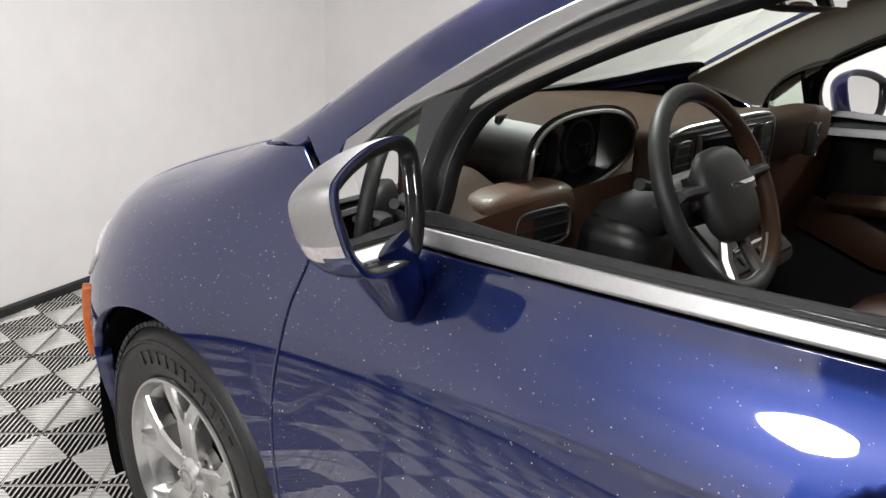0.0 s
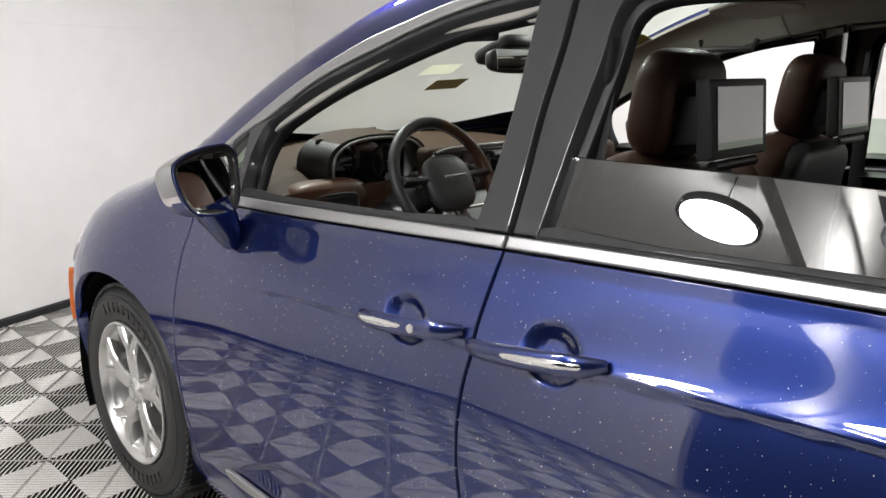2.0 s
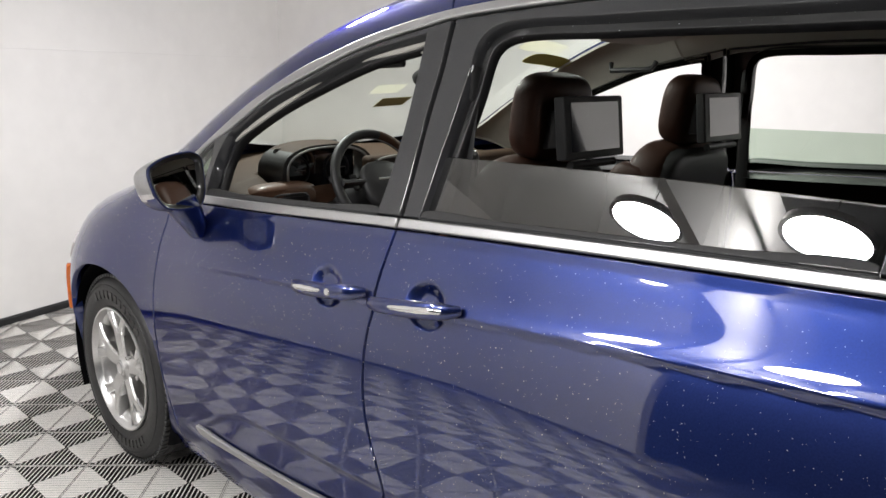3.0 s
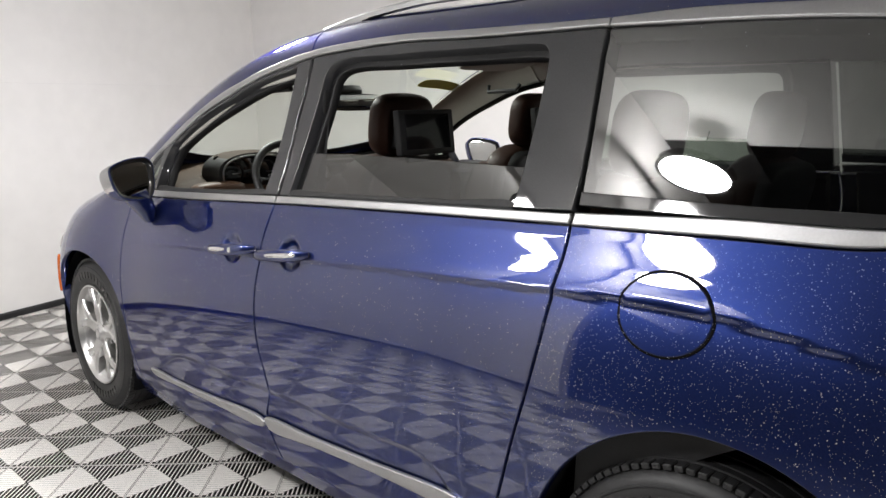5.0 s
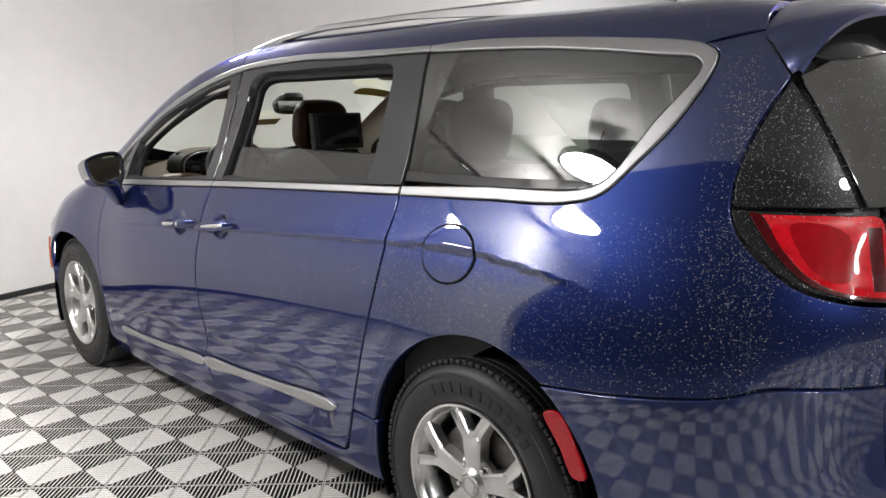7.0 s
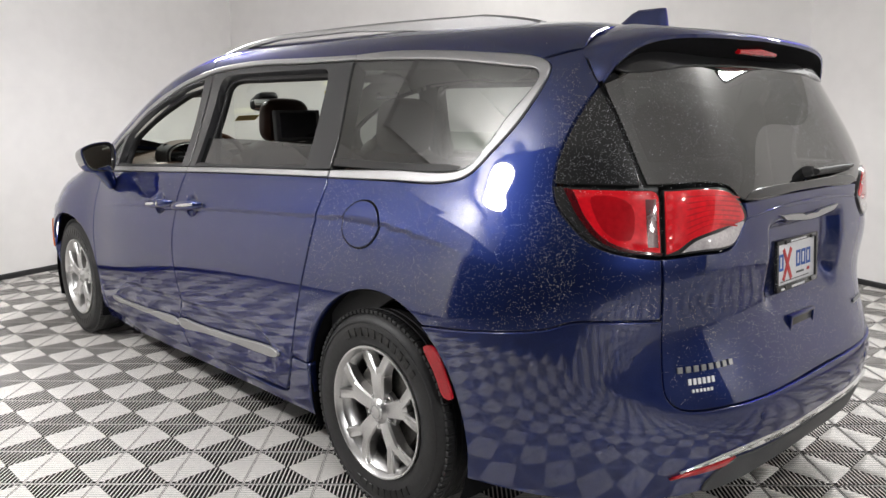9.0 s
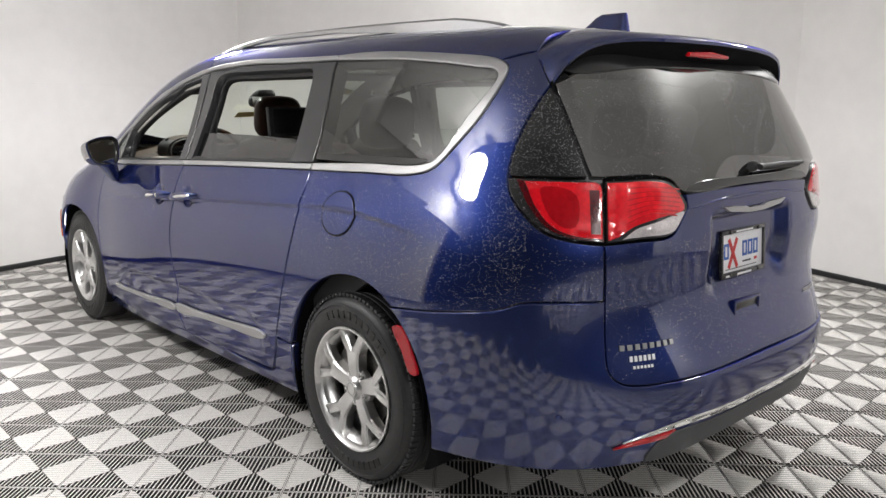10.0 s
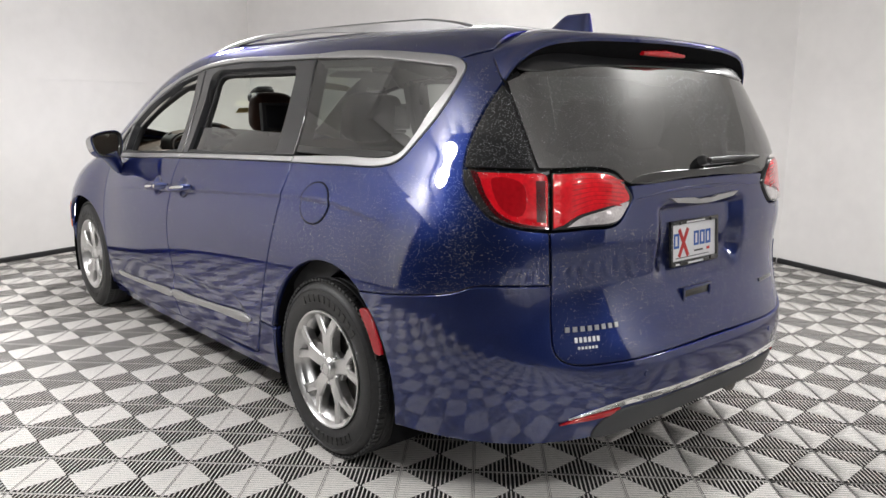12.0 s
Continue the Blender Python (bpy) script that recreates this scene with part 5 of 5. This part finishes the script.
skin("pillar_trim", "r", [("s", 2.70, 1.15), ("s", 2.62, 1.14), ("s", 2.456, 1.262), ("s", 2.19, 1.397), ("s", 1.93, 1.505), ("s", 1.60, 1.59), ("v", -.54, 1.66), ("v", -.60, 2.0), ("v", -.66, 2.35), ("v", -.71, 2.70), ("v", -.735, 2.84)], LINER, car, "pale grey pillar trim", off=-.03, depth=.012, **both_sides)
skin("door_trim", "s", [("s", 2.58, .30, "c"), ("s", 2.60, .75), ("s", 2.56, 1.108, "c"), ("s", 2.1, 1.135), ("s", 1.54, 1.158, "c"), ("s", 1.58, .75), ("s", 1.52, .30, "c")], TRIM_DARK, front_door, "black door lining", off=-.075, depth=.05, cell=.06, **both_sides)
skin("door_trim", "s", [("s", 1.46, .30, "c"), ("s", 1.55, .75), ("s", 1.47, 1.160, "c"), ("s", 1.0, 1.18), ("s", .39, 1.205, "c"), ("s", .45, .75), ("s", .60, .34, "c")], TRIM_DARK, sliding_door, "black door lining", off=-.075, depth=.05, cell=.06, **both_sides)
skin("side_trim", "s", [("s", .33, .52, "c"), ("s", .30, 1.215, "c"), ("s", -.25, 1.235), ("s", -.45, 1.40), ("s", -.55, 1.50), ("s", -.60, 1.2), ("s", -.60, .86), ("s", -.2, .86)], TRIM_DARK, car, "dark rear side lining", off=-.07, depth=.02, cell=.06, **both_sides)
for s in (1, -1):
    part("armrest", tube([(s * -.86, 2.36, .855), (s * -.835, 2.2, .875), (s * -.835, 1.85, .90), (s * -.86, 1.66, .905)], .045, 12, rz=.032), SADDLE, front_door, "saddle brown armrest")
    part("inner_handle", tube([(s * -.862, 2.27, 1.018), (s * -.848, 2.20, 1.024), (s * -.862, 2.12, 1.030)], .010, 8, rz=.02), SILVER, front_door)
    part("door_pocket", tube([(s * -.855, 2.45, .82), (s * -.845, 2.2, .74), (s * -.85, 1.9, .72)], .02, 10, rz=.06), SADDLE, front_door)
    part("speaker_grille", turned(lathe([(0, .004), (.075, .004), (.085, 0), (.085, -.01)], 28, axis="z"), Matrix.Translation((s * -.868, 2.42, .62)) @ pose(0, s * 90, 0)), GREY_PLASTIC, front_door)

# dashboard
dash = group_empty("dashboard", car, "brown and black dashboard")


def dash_top(u, v):
    x = -.86 + 1.72 * u
    y = 2.44 + (.56 - .16 * abs(x) ** 2) * v - .05 * abs(x) ** 2
    edge = 1 - (2 * u - 1) ** 8
    z = 1.135 - .035 * math.cos(min(1, v * 4) * math.pi / 2) + .018 * math.exp(-((x + .38) / .22) ** 2) * (1 - v) - .05 * (1 - edge) + .04 * v * (1 - (x / .86) ** 2) - .01 * v
    notch = step01((.235 - abs(x + .40)) / .04) * step01((2.605 - y) / .03)
    return (x, y, z + (.014 - .06 * max(0, abs(x) - .5)) * v + notch * (1.02 - z))


bm = puffy(80, 30, dash_top)
part("dash_top", bm, DASH, dash, "brown grained dash top", sharp=80)


def dash_face(u, v):
    x = -.86 + 1.72 * u
    z = 1.10 - .42 * v
    return (x, 2.44 - .05 * x * x + .035 * math.cos(v * 2.2 + .4) - .035 + .16 * v * v, z)


part("dash_face", puffy(40, 12, dash_face), SADDLE, dash, "saddle brown dash face", sharp=80)


def dash_low(u, v):
    x = -.86 + 1.72 * u
    return (x, 2.50 + .1 * v, .80 - .45 * v)


part("dash_lower", puffy(20, 6, dash_low), TRIM_DARK, dash)
part("firewall", block(-.88, .88, 2.60, 2.64, .28, .98), TRIM_DARK, dash)
# instrument hood
cl = bmesh.new()
ring_o, ring_i, ring_b = [], [], []
for a in np.linspace(0, 2 * math.pi, 41)[:-1]:
    c, q = math.cos(a), math.sin(a)
    px, pz = math.copysign(abs(c) ** .8, c), math.copysign(abs(q) ** .75, q)
    wx = 1.0 - .15 * max(0, -pz)
    ring_b.append(cl.verts.new((-.40 + .215 * px * wx, 2.60, 1.138 + .105 * pz)))
    ring_o.append(cl.verts.new((-.40 + .200 * px * wx, 2.470 + .05 * max(0, -pz), 1.138 + .098 * pz)))
    ring_i.append(cl.verts.new((-.40 + .172 * px * wx, 2.473 + .05 * max(0, -pz), 1.138 + .082 * pz)))
for a, b in ((ring_b, ring_o), (ring_o, ring_i)):
    for k in range(40):
        if a is ring_b and 5 <= k <= 14:
            continue
        cl.faces.new((a[k], a[(k + 1) % 40], b[(k + 1) % 40], b[k]))
top = bmesh.new()
lines = [[top.verts.new(v.co) for v in r[5:16]] for r in (ring_b, ring_o)]
for k in range(10):
    top.faces.new((lines[0][k], lines[0][k + 1], lines[1][k + 1], lines[1][k]))
part("cluster_hood", cl, CLUSTER, dash, "dark grey instrument hood", sharp=50)
part("cluster_brow", top, DASH, dash, "brown top of the instrument hood", sharp=80)
part("cluster_ring", tube([(-.40 + .180 * math.copysign(abs(math.cos(a)) ** .8, math.cos(a)) * (1 - .15 * max(0, -math.sin(a))), 2.467 + .05 * max(0, -math.sin(a)), 1.138 + .087 * math.copysign(abs(math.sin(a)) ** .75, math.sin(a))) for a in np.linspace(0, 2 * math.pi, 49)[:-1]], .0045, 6, True, up=(0, 1, 0)), SILVER, dash, "silver instrument ring")
part("cluster_face", block(-.575, -.225, 2.55, 2.565, 1.048, 1.223, .01), SCREEN, dash, "dark instrument face")
for x in (-.49, -.31):
    part("gauge_ring", turned(lathe([(.050, 0), (.052, .006), (.056, .006), (.058, 0)], 32, axis="z"), Matrix.Translation((x, 2.549, 1.138)) @ pose(0, 0, 0, 90, 0, 0)), GREY_PLASTIC, dash)
    part("gauge_needle", block(x - .002, x + .038, 2.543, 2.545, 1.138, 1.141), SILVER, dash)


def air_vent(x, y, z, w, h, n, turn=0):
    v = group_empty("air_vent", dash, "black air vent with a silver rim")
    m = Matrix.Translation((x, y, z)) @ pose(0, 0, 0, 0, 0, turn)
    part("vent_box", turned(block(-w / 2, w / 2, .004, .03, -h / 2, h / 2, .008), m), TRIM_DARK, v)
    part("vent_rim", turned(tube([(w / 2 * math.copysign(abs(math.cos(a)) ** .5, math.cos(a)), 0, h / 2 * math.copysign(abs(math.sin(a)) ** .5, math.sin(a))) for a in np.linspace(0, 2 * math.pi, 33)[:-1]], .003, 6, True, up=(0, 1, 0)), m), GREY_PLASTIC, v)
    for i in range(n):
        zz = -h / 2 + h * (i + .5) / n
        part("vent_slat", turned(block(-w / 2 + .006, w / 2 - .006, -.001, .012, zz - .0015, zz + .0015), m), PLASTIC, v)


air_vent(-.612, 2.408, 1.050, .145, .068, 3, -4)
part("vent_surround", cushion(-.61, 2.468, 1.05, .27, .11, .135, 3.8, (28, 14)), SADDLE, dash, "saddle brown padded vent surround", sharp=80)
air_vent(-.215, 2.358, 1.105, .075, .115, 6)
air_vent(.215, 2.358, 1.105, .075, .115, 6)
air_vent(.575, 2.352, 1.083, .05, .09, 4, 12)
part("centre_housing", block(-.285, .285, 2.372, 2.44, 1.02, 1.190, .022, 4), DASH, dash, "brown housing of the centre panel")
part("centre_bezel", tube([(.282 * math.copysign(abs(math.cos(a)) ** .35, math.cos(a)), 2.370, 1.105 + .083 * math.copysign(abs(math.sin(a)) ** .35, math.sin(a))) for a in np.linspace(0, 2 * math.pi, 65)[:-1]], .0045, 6, True, up=(0, 1, 0)), SILVER, dash, "silver rim of the centre panel")
part("centre_panel", block(-.272, .272, 2.366, 2.378, 1.031, 1.179, .005, 3), BLACK_GLOSS, dash, "gloss black centre panel")
part("centre_screen", block(-.15, .15, 2.362, 2.368, 1.045, 1.168, .003), SCREEN, dash, "dark touch screen")
part("dash_wing", cushion(.52, 2.43, 1.10, .56, .12, .13, 4, (28, 14)), DASH, dash, "brown padded passenger side of the dash", sharp=80)
STACK = Matrix.Translation((-.075, 2.30, .985)) @ pose(0, 0, 0, 38, 0, 0)
part("centre_console_face", turned(block(-.17, .17, -.13, .11, -.05, .0, .03, 4), STACK), SILVER, dash, "silver rim of the sloping switch panel")
part("climate_panel", turned(block(-.155, .155, -.115, .10, -.01, .004, .012, 3), STACK), GREY_PLASTIC, dash, "grey sloping switch panel")
for x in (-.12, .12):
    part("climate_knob", turned(lathe([(0, .024), (.019, .022), (.022, .0)], 20, axis="z"), STACK @ Matrix.Translation((x, .06, .004))), BLACK_GLOSS, dash)
part("shift_knob", turned(lathe([(0, .030), (.024, .028), (.027, 0)], 24, axis="z"), STACK @ Matrix.Translation((.09, -.03, .004))), BRIGHT, dash)
for y in (.025, -.065):
    part("switch_bar", turned(block(-.10, .13, y - .004, y + .004, .003, .009, .002), STACK), BRIGHT, dash, "bright switch bar")
for k in range(5):
    part("switch", turned(block(-.10 + k * .045, -.07 + k * .045, -.10, -.078, .003, .008, .002), STACK), BLACK_GLOSS, dash)
part("console", block(-.12, .14, 1.72, 2.36, .30, .66, .04, 3), TRIM_DARK, dash, "dark floor console")
part("console_lid", block(-.11, .13, 1.72, 2.0, .655, .70, .02, 3), LEATHER, dash)

# steering wheel
sw = group_empty("steering_wheel", car, "black and saddle brown leather steering wheel")
SM = Matrix.Translation((-.385, 2.205, 1.122)) @ pose(0, 0, 0, 62, 0, 0)


def arc_pts(a0, a1, r=.182, n=40):
    return [(r * math.cos(radians(a)), r * math.sin(radians(a)) * .98, 0) for a in np.linspace(a0, a1, n)]


part("rim_upper", turned(tube(arc_pts(72, 298, .182, 60), .0165, 12), SM), PLASTIC, sw, "black leather rim")
part("rim_lower", turned(tube(arc_pts(-63, 73, .182, 36), .0168, 12), SM), SADDLE, sw, "saddle brown rim section")
part("rim_inlay", turned(tube(arc_pts(40, 320, .1665, 60), .003, 6), SM), SILVER, sw, "silver inner ring")
part("airbag_pad", turned(cushion(0, -.010, .010, .178, .168, .052, 2.8), SM), PLASTIC, sw, "black airbag pad", sharp=80)
for s in (-1, 1):
    part("spoke", turned(tube([(s * .07, .005, -.002), (s * .12, .01, -.006), (s * .172, .01, -.002)], .012, 10, rz=[.03, .026, .03], up=(0, 0, 1)), SM), GREY_PLASTIC, sw)
    for k in range(3):
        part("button", turned(block(s * .115 - .011, s * .115 + .011, -.018 + k * .02, -.004 + k * .02, .003, .011, .002), SM), BLACK_GLOSS, sw)
    part("lower_spoke", turned(tube([(s * .025, -.07, -.004), (s * .045, -.12, -.008), (s * .055, -.172, -.002)], .012, 8), SM), SILVER, sw)
part("wheel_emblem", turned(block(-.045, .045, -.004, .004, .043, .046, .001), SM), BRIGHT, sw)
part("column_shroud", turned(tube([(0, 0, -.03), (0, .0, -.10), (0, 0, -.26)], .05, 14), SM), TRIM_DARK, sw)
for s in (-1, 1):
    part("stalk", turned(tube([(s * .04, .02, -.06), (s * .11, .04, -.055), (s * .16, .05, -.05)], [.008, .008, .011], 8), SM), PLASTIC, sw)
part("column_cover", cushion(-.39, 2.40, .965, .17, .22, .15, 4), RUN, dash)

# windscreen sticker, mirror, visors
skin("screen_sticker", "v", [("v", -.045, 2.60, "c"), ("v", .105, 2.59, "c"), ("v", .105, 2.655, "c"), ("v", -.045, 2.665, "c")], OLIVE, car, "olive sticker inside the windscreen", off=-.03, depth=.001, gap=0)
skin("screen_tag", "v", [("v", .40, 2.20), ("v", .55, 2.185), ("v", .66, 2.20), ("v", .66, 2.25), ("v", .55, 2.27), ("v", .40, 2.26)], YELLOW, car, "yellow tag at the top of the windscreen", off=-.03, depth=.001, gap=0)
rm = group_empty("inside_mirror", car, "black inside mirror on its stalk")
IM = Matrix.Translation((.01, 2.262, 1.456)) @ pose(0, 0, 0, -8, 0, -16)
part("mirror_back", turned(cushion(0, 0, 0, .27, .05, .078, 3.5), IM), PLASTIC, rm, sharp=80)
part("mirror_pane", turned(block(-.112, .112, -.0275, -.025, -.030, .030, .001), IM), MIRROR, rm)
part("mirror_stalk", tube([(.01, 2.28, 1.46), (.01, 2.31, 1.475), (.01, 2.335, 1.49)], .014, 8), PLASTIC, rm)
part("sensor_box", cushion(.0, 2.335, 1.488, .15, .16, .05, 4, lean=-25), PLASTIC, rm, sharp=80)
for s in (-1, 1):
    part("sun_visor", cushion(s * .36, 1.68, 1.612, .40, .16, .020, 5, lean=-12), LINER, car, "pale grey sun visor", sharp=80)
part("overhead_console", cushion(0, 1.45, 1.655, .24, .36, .05, 4), LINER, car, sharp=80)
part("ceiling_vent_panel", cushion(0, .75, 1.668, .30, .7, .04, 5), LINER, car, sharp=80)
for s in (-1, 1):
    for y in (1.9,):
        part("grab_handle", tube([(s * .66, y + .1, 1.53), (s * .645, y + .09, 1.50), (s * .645, y - .09, 1.505), (s * .66, y - .1, 1.535)], .010, 8), TRIM_DARK, car)
    part("seat_belt", tube([(s * .735, 1.47, 1.46), (s * .76, 1.475, 1.25), (s * .78, 1.48, 1.0)], .022, 8, rz=.003, up=(1, 0, 0)), TRIM_DARK, car)
    part("belt_anchor", cushion(s * .735, 1.47, 1.46, .05, .035, .09, 4), PLASTIC, car)


def seat(x, y, screen, lean=14, head=1.42, back=.02):
    st = group_empty("seat", car, "brown leather seat with a headrest" + (" and a rear screen" if screen else ""))
    part("seat_cushion", cushion(x, y + .20, .60, .50, .54, .20, 4, (28, 16), 4), LEATHER, st, sharp=80)
    part("backrest", cushion(x, y - .07, .94, .50, .18, .66, 4.2, (28, 18), lean), LEATHER, st, sharp=80)
    part("back_shell", cushion(x, y - .13, .95, .45, .12, .60, 5, (24, 14), lean), TRIM_DARK, st, sharp=80)
    for s in (-1, 1):
        part("side_bolster", cushion(x + s * .215, y - .03, .95, .09, .19, .50, 3, (16, 12), lean), LEATHER, st, sharp=80)
        part("headrest_post", tube([(x + s * .07, y - .165, 1.24), (x + s * .07, y - .18, 1.34)], .007, 8), BRIGHT, st)
    part("headrest", cushion(x, y - .165, head - .022, .27, .125, .235, 3.4, (28, 18), 8), LEATHER, st, "brown leather headrest", sharp=80)
    part("seat_base", block(x - .22, x + .22, y - .05, y + .42, .30, .52, .03), TRIM_DARK, st)
    if screen:
        sc = Matrix.Translation((x, y - .255 - back, head - .045)) @ pose(0, 0, 0, -6, 0, 0)
        part("screen_case", turned(block(-.135, .135, -.014, .018, -.080, .080, .008, 3), sc), PLASTIC, st, "black seat back screen")
        part("screen_pane", turned(block(-.108, .108, -.0165, -.0145, -.060, .064), sc), SCREEN, st, "dark glossy screen")
        part("screen_hinge", turned(tube([(-.10, .0, -.094), (.10, .0, -.094)], .011, 10), sc), PLASTIC, st)
        part("screen_mount", turned(block(-.09, .09, .018, .06 + back, -.05, .05, .01), sc), PLASTIC, st)
    return st


seat(-.35, 1.700, True, head=1.39, back=.04)
seat(.44, 1.70, True, head=1.39)
seat(-.42, .62, False, 16, 1.38)
seat(.42, .62, False, 16, 1.38)
for x in (-.38, 0, .38):
    seat(x, -.33, False, 14, 1.36)

# ---- rain drops on the paint and glass ----
rng = np.random.default_rng(4)


def drops(name, kind, box, n, label, keep, size=(.0004, .0011), off=.0):
    a = rng.uniform(box[0], box[1], n)
    b = rng.uniform(box[2], box[3], n)
    p = np.stack([a, b], 1)
    q, ok = meet(*aims(kind, p))
    ok &= keep(q)
    q = q[ok]
    nm = normal_at(q)
    r = size[0] + (size[1] - size[0]) * rng.random(len(q)) ** 4
    t1 = np.cross(nm, (.3, .5, .8))
    t1 /= np.linalg.norm(t1, axis=1)[:, None]
    t2 = np.cross(nm, t1)
    rings = [q + nm * (off + h * r)[:, None] + (r * f)[:, None] * (math.cos(w) * t1 + math.sin(w) * t2) for f, h in ((1, 0), (.75, .45)) for w in np.arange(6) * math.pi / 3]
    verts = np.stack([*rings, q + nm * (off + .62 * r)[:, None]], 1).reshape(-1, 3)
    one = [f for i in range(6) for f in ((i, (i + 1) % 6, 6 + (i + 1) % 6, 6 + i), (6 + i, 6 + (i + 1) % 6, 12))]
    faces = [tuple(13 * k + v for v in f) for k in range(len(q)) for f in one]
    ob = piece(name, mesh_of(name, verts, faces, WATER_GLINT), car, label)
    ob["kind"] = "stuff"


ANY = lambda q: np.ones(len(q), bool)
below_belt = lambda q: (q[:, 2] < np.interp(q[:, 1], (-.3, 2.6), (1.19, 1.07))) & (np.hypot(q[:, 1] + .03, q[:, 2] - .38) > .45) & (np.hypot(q[:, 1] - 3.10, q[:, 2] - .36) > .44)
drops("rain", "s", (-.80, .40, .45, 1.2), 12000, "fine rain drops on the rear quarter", below_belt)
drops("rain", "s", (.45, 2.7, .55, 1.13), 2600, "fine rain drops on the doors", below_belt)
drops("rain", "s", (2.7, 3.6, .6, 1.1), 900, "fine rain drops on the front wing", below_belt)
drops("rain", "t", (-1.0, 0.75, .62, 1.03), 6500, "fine rain drops on the tail", ANY, size=(.0004, .0011))
drops("rain", "t", (-.96, 0.75, 1.22, 1.54), 6500, "fine rain drops on the rear window", lambda q: (np.abs(q[:, 0] + .1) < .85) & (np.sin(q[:, 0] * 9) + .5 > rng.random(len(q))), off=.001, size=(.0005, .0014))
drops("rain", "t", (-1.03, -.90, 1.0, 1.56), 1200, "fine rain drops on the rear pillar", lambda q: q[:, 1] < -.60)
drops("rain", "t", (-.96, -.75, 1.23, 1.47), 1500, "fine rain drops on the corner pane", ANY, off=.002)
drops("rain", "t", (-.95, -.70, 1.04, 1.22), 700, "fine rain drops on the tail light", ANY, off=.012)
drops("rain", "r", (-.95, .95, -.55, 1.6), 1600, "fine rain drops on the roof", ANY)
drops("rain", "r", (-1.2, 1.2, 2.95, 3.7), 800, "fine rain drops on the hood", ANY)

# ---- ribbed floor tiles ----
floor = tagged(part("floor", block(-8.3, 5.3, -8.3, 6.4, -.10, -.010), SUBFLOOR, None, "", smooth=False), "floor of light grey ribbed plastic tiles over a dark base", "floor", "", "structure")
TILE_L, TILE_A, TILE_O = .2858, radians(-43.457), (-1.6817, 2.0971)
RIBS = 17


def tile_mesh():
    """A square tile of four triangles, each of bars that run out to its edge, in a thin frame."""
    v, f = [], []

    def bar(p, w, h0=-.010, h1=0.0):
        (x0, y0), (x1, y1), (x2, y2), (x3, y3) = p
        k = len(v)
        low = [(a[0] + (b[0] - a[0]) * .32, a[1] + (b[1] - a[1]) * .32, h0) for a, b in ((p[0], p[1]), (p[1], p[0]), (p[2], p[3]), (p[3], p[2]))]
        v.extend(low + [(x, y, h1) for x, y in p])
        f.extend([(k + 4, k + 5, k + 6, k + 7), (k, k + 1, k + 5, k + 4), (k + 1, k + 2, k + 6, k + 5), (k + 2, k + 3, k + 7, k + 6), (k + 3, k, k + 4, k + 7)])

    h = TILE_L / 2
    for q in range(4):
        c, s = math.cos(q * math.pi / 2), math.sin(q * math.pi / 2)
        turn = lambda x, y: (x * c - y * s, x * s + y * c)
        for i in range(RIBS):
            x = -h + TILE_L * (i + .5) / RIBS
            w = .0026 if q % 2 == 0 else .0075
            inner = abs(x) + .004
            if inner > h - .012:
                continue
            a, b = abs(x - w) + .001, abs(x + w) + .001
            bar([turn(x - w, max(a, .004)), turn(x + w, max(b, .004)), turn(x + w, h - .0065), turn(x - w, h - .0065)], w)
        bar([turn(-h + .001, h - .005), turn(h - .001, h - .005), turn(h - .001, h - .0012), turn(-h + .001, h - .0012)], .003, -.010, -.0015)
    return v, f


tv, tf = tile_mesh()
tv = np.array(tv)
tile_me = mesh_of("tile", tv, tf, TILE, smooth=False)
tile_me.materials.append(RIB_SHADE)
# Rib tops take the tile colour, side faces the painted shade.
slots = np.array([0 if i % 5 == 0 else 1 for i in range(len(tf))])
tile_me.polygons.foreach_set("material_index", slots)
ca, sa = math.cos(TILE_A), math.sin(TILE_A)
spots = []
for i in range(-40, 40):
    for j in range(-40, 40):
        u, w = (i + .5) * TILE_L, (j + .5) * TILE_L
        x, y = TILE_O[0] + u * ca - w * sa, TILE_O[1] + u * sa + w * ca
        room = y < 4.02 + (x + 4.6) * 1.98 / 6.35 + .22 and x < 4.4 + (y - .74) * (.295 if y < .74 else -.504) + .25 and x > -4.8 and y > -4.6 and (x > -3.2 or y > 2.2)
        if room:
            spots.append((x, y))
near = sorted(spots, key=lambda p: math.hypot(p[0] + 1.9, (p[1] - .6) * .55))[:300]
chosen = set(near)
for x, y in near:
    ob = piece("tile", tile_me, floor)
    ob.matrix_local = pose(x, y, 0, 0, 0, math.degrees(TILE_A))
rest = np.array([p for p in spots if p not in chosen])
rot2 = np.stack([tv[:, 0] * ca - tv[:, 1] * sa, tv[:, 0] * sa + tv[:, 1] * ca, tv[:, 2]], 1)
V = (rot2[None] + np.concatenate([rest, np.zeros((len(rest), 1))], 1)[:, None]).reshape(-1, 3)
Fq = (np.array(tf)[None] + (np.arange(len(rest)) * len(tv))[:, None, None]).reshape(-1, 4)
me = bpy.data.meshes.new("tiles")
me.vertices.add(len(V))
me.vertices.foreach_set("co", V.ravel())
me.loops.add(Fq.size)
me.loops.foreach_set("vertex_index", Fq.ravel())
me.polygons.add(len(Fq))
me.polygons.foreach_set("loop_start", np.arange(len(Fq)) * 4)
me.update(calc_edges=True)
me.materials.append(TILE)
me.materials.append(RIB_SHADE)
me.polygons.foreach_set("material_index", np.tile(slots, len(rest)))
more = piece("far_tiles", me, floor)
more["kind"] = "stuff"
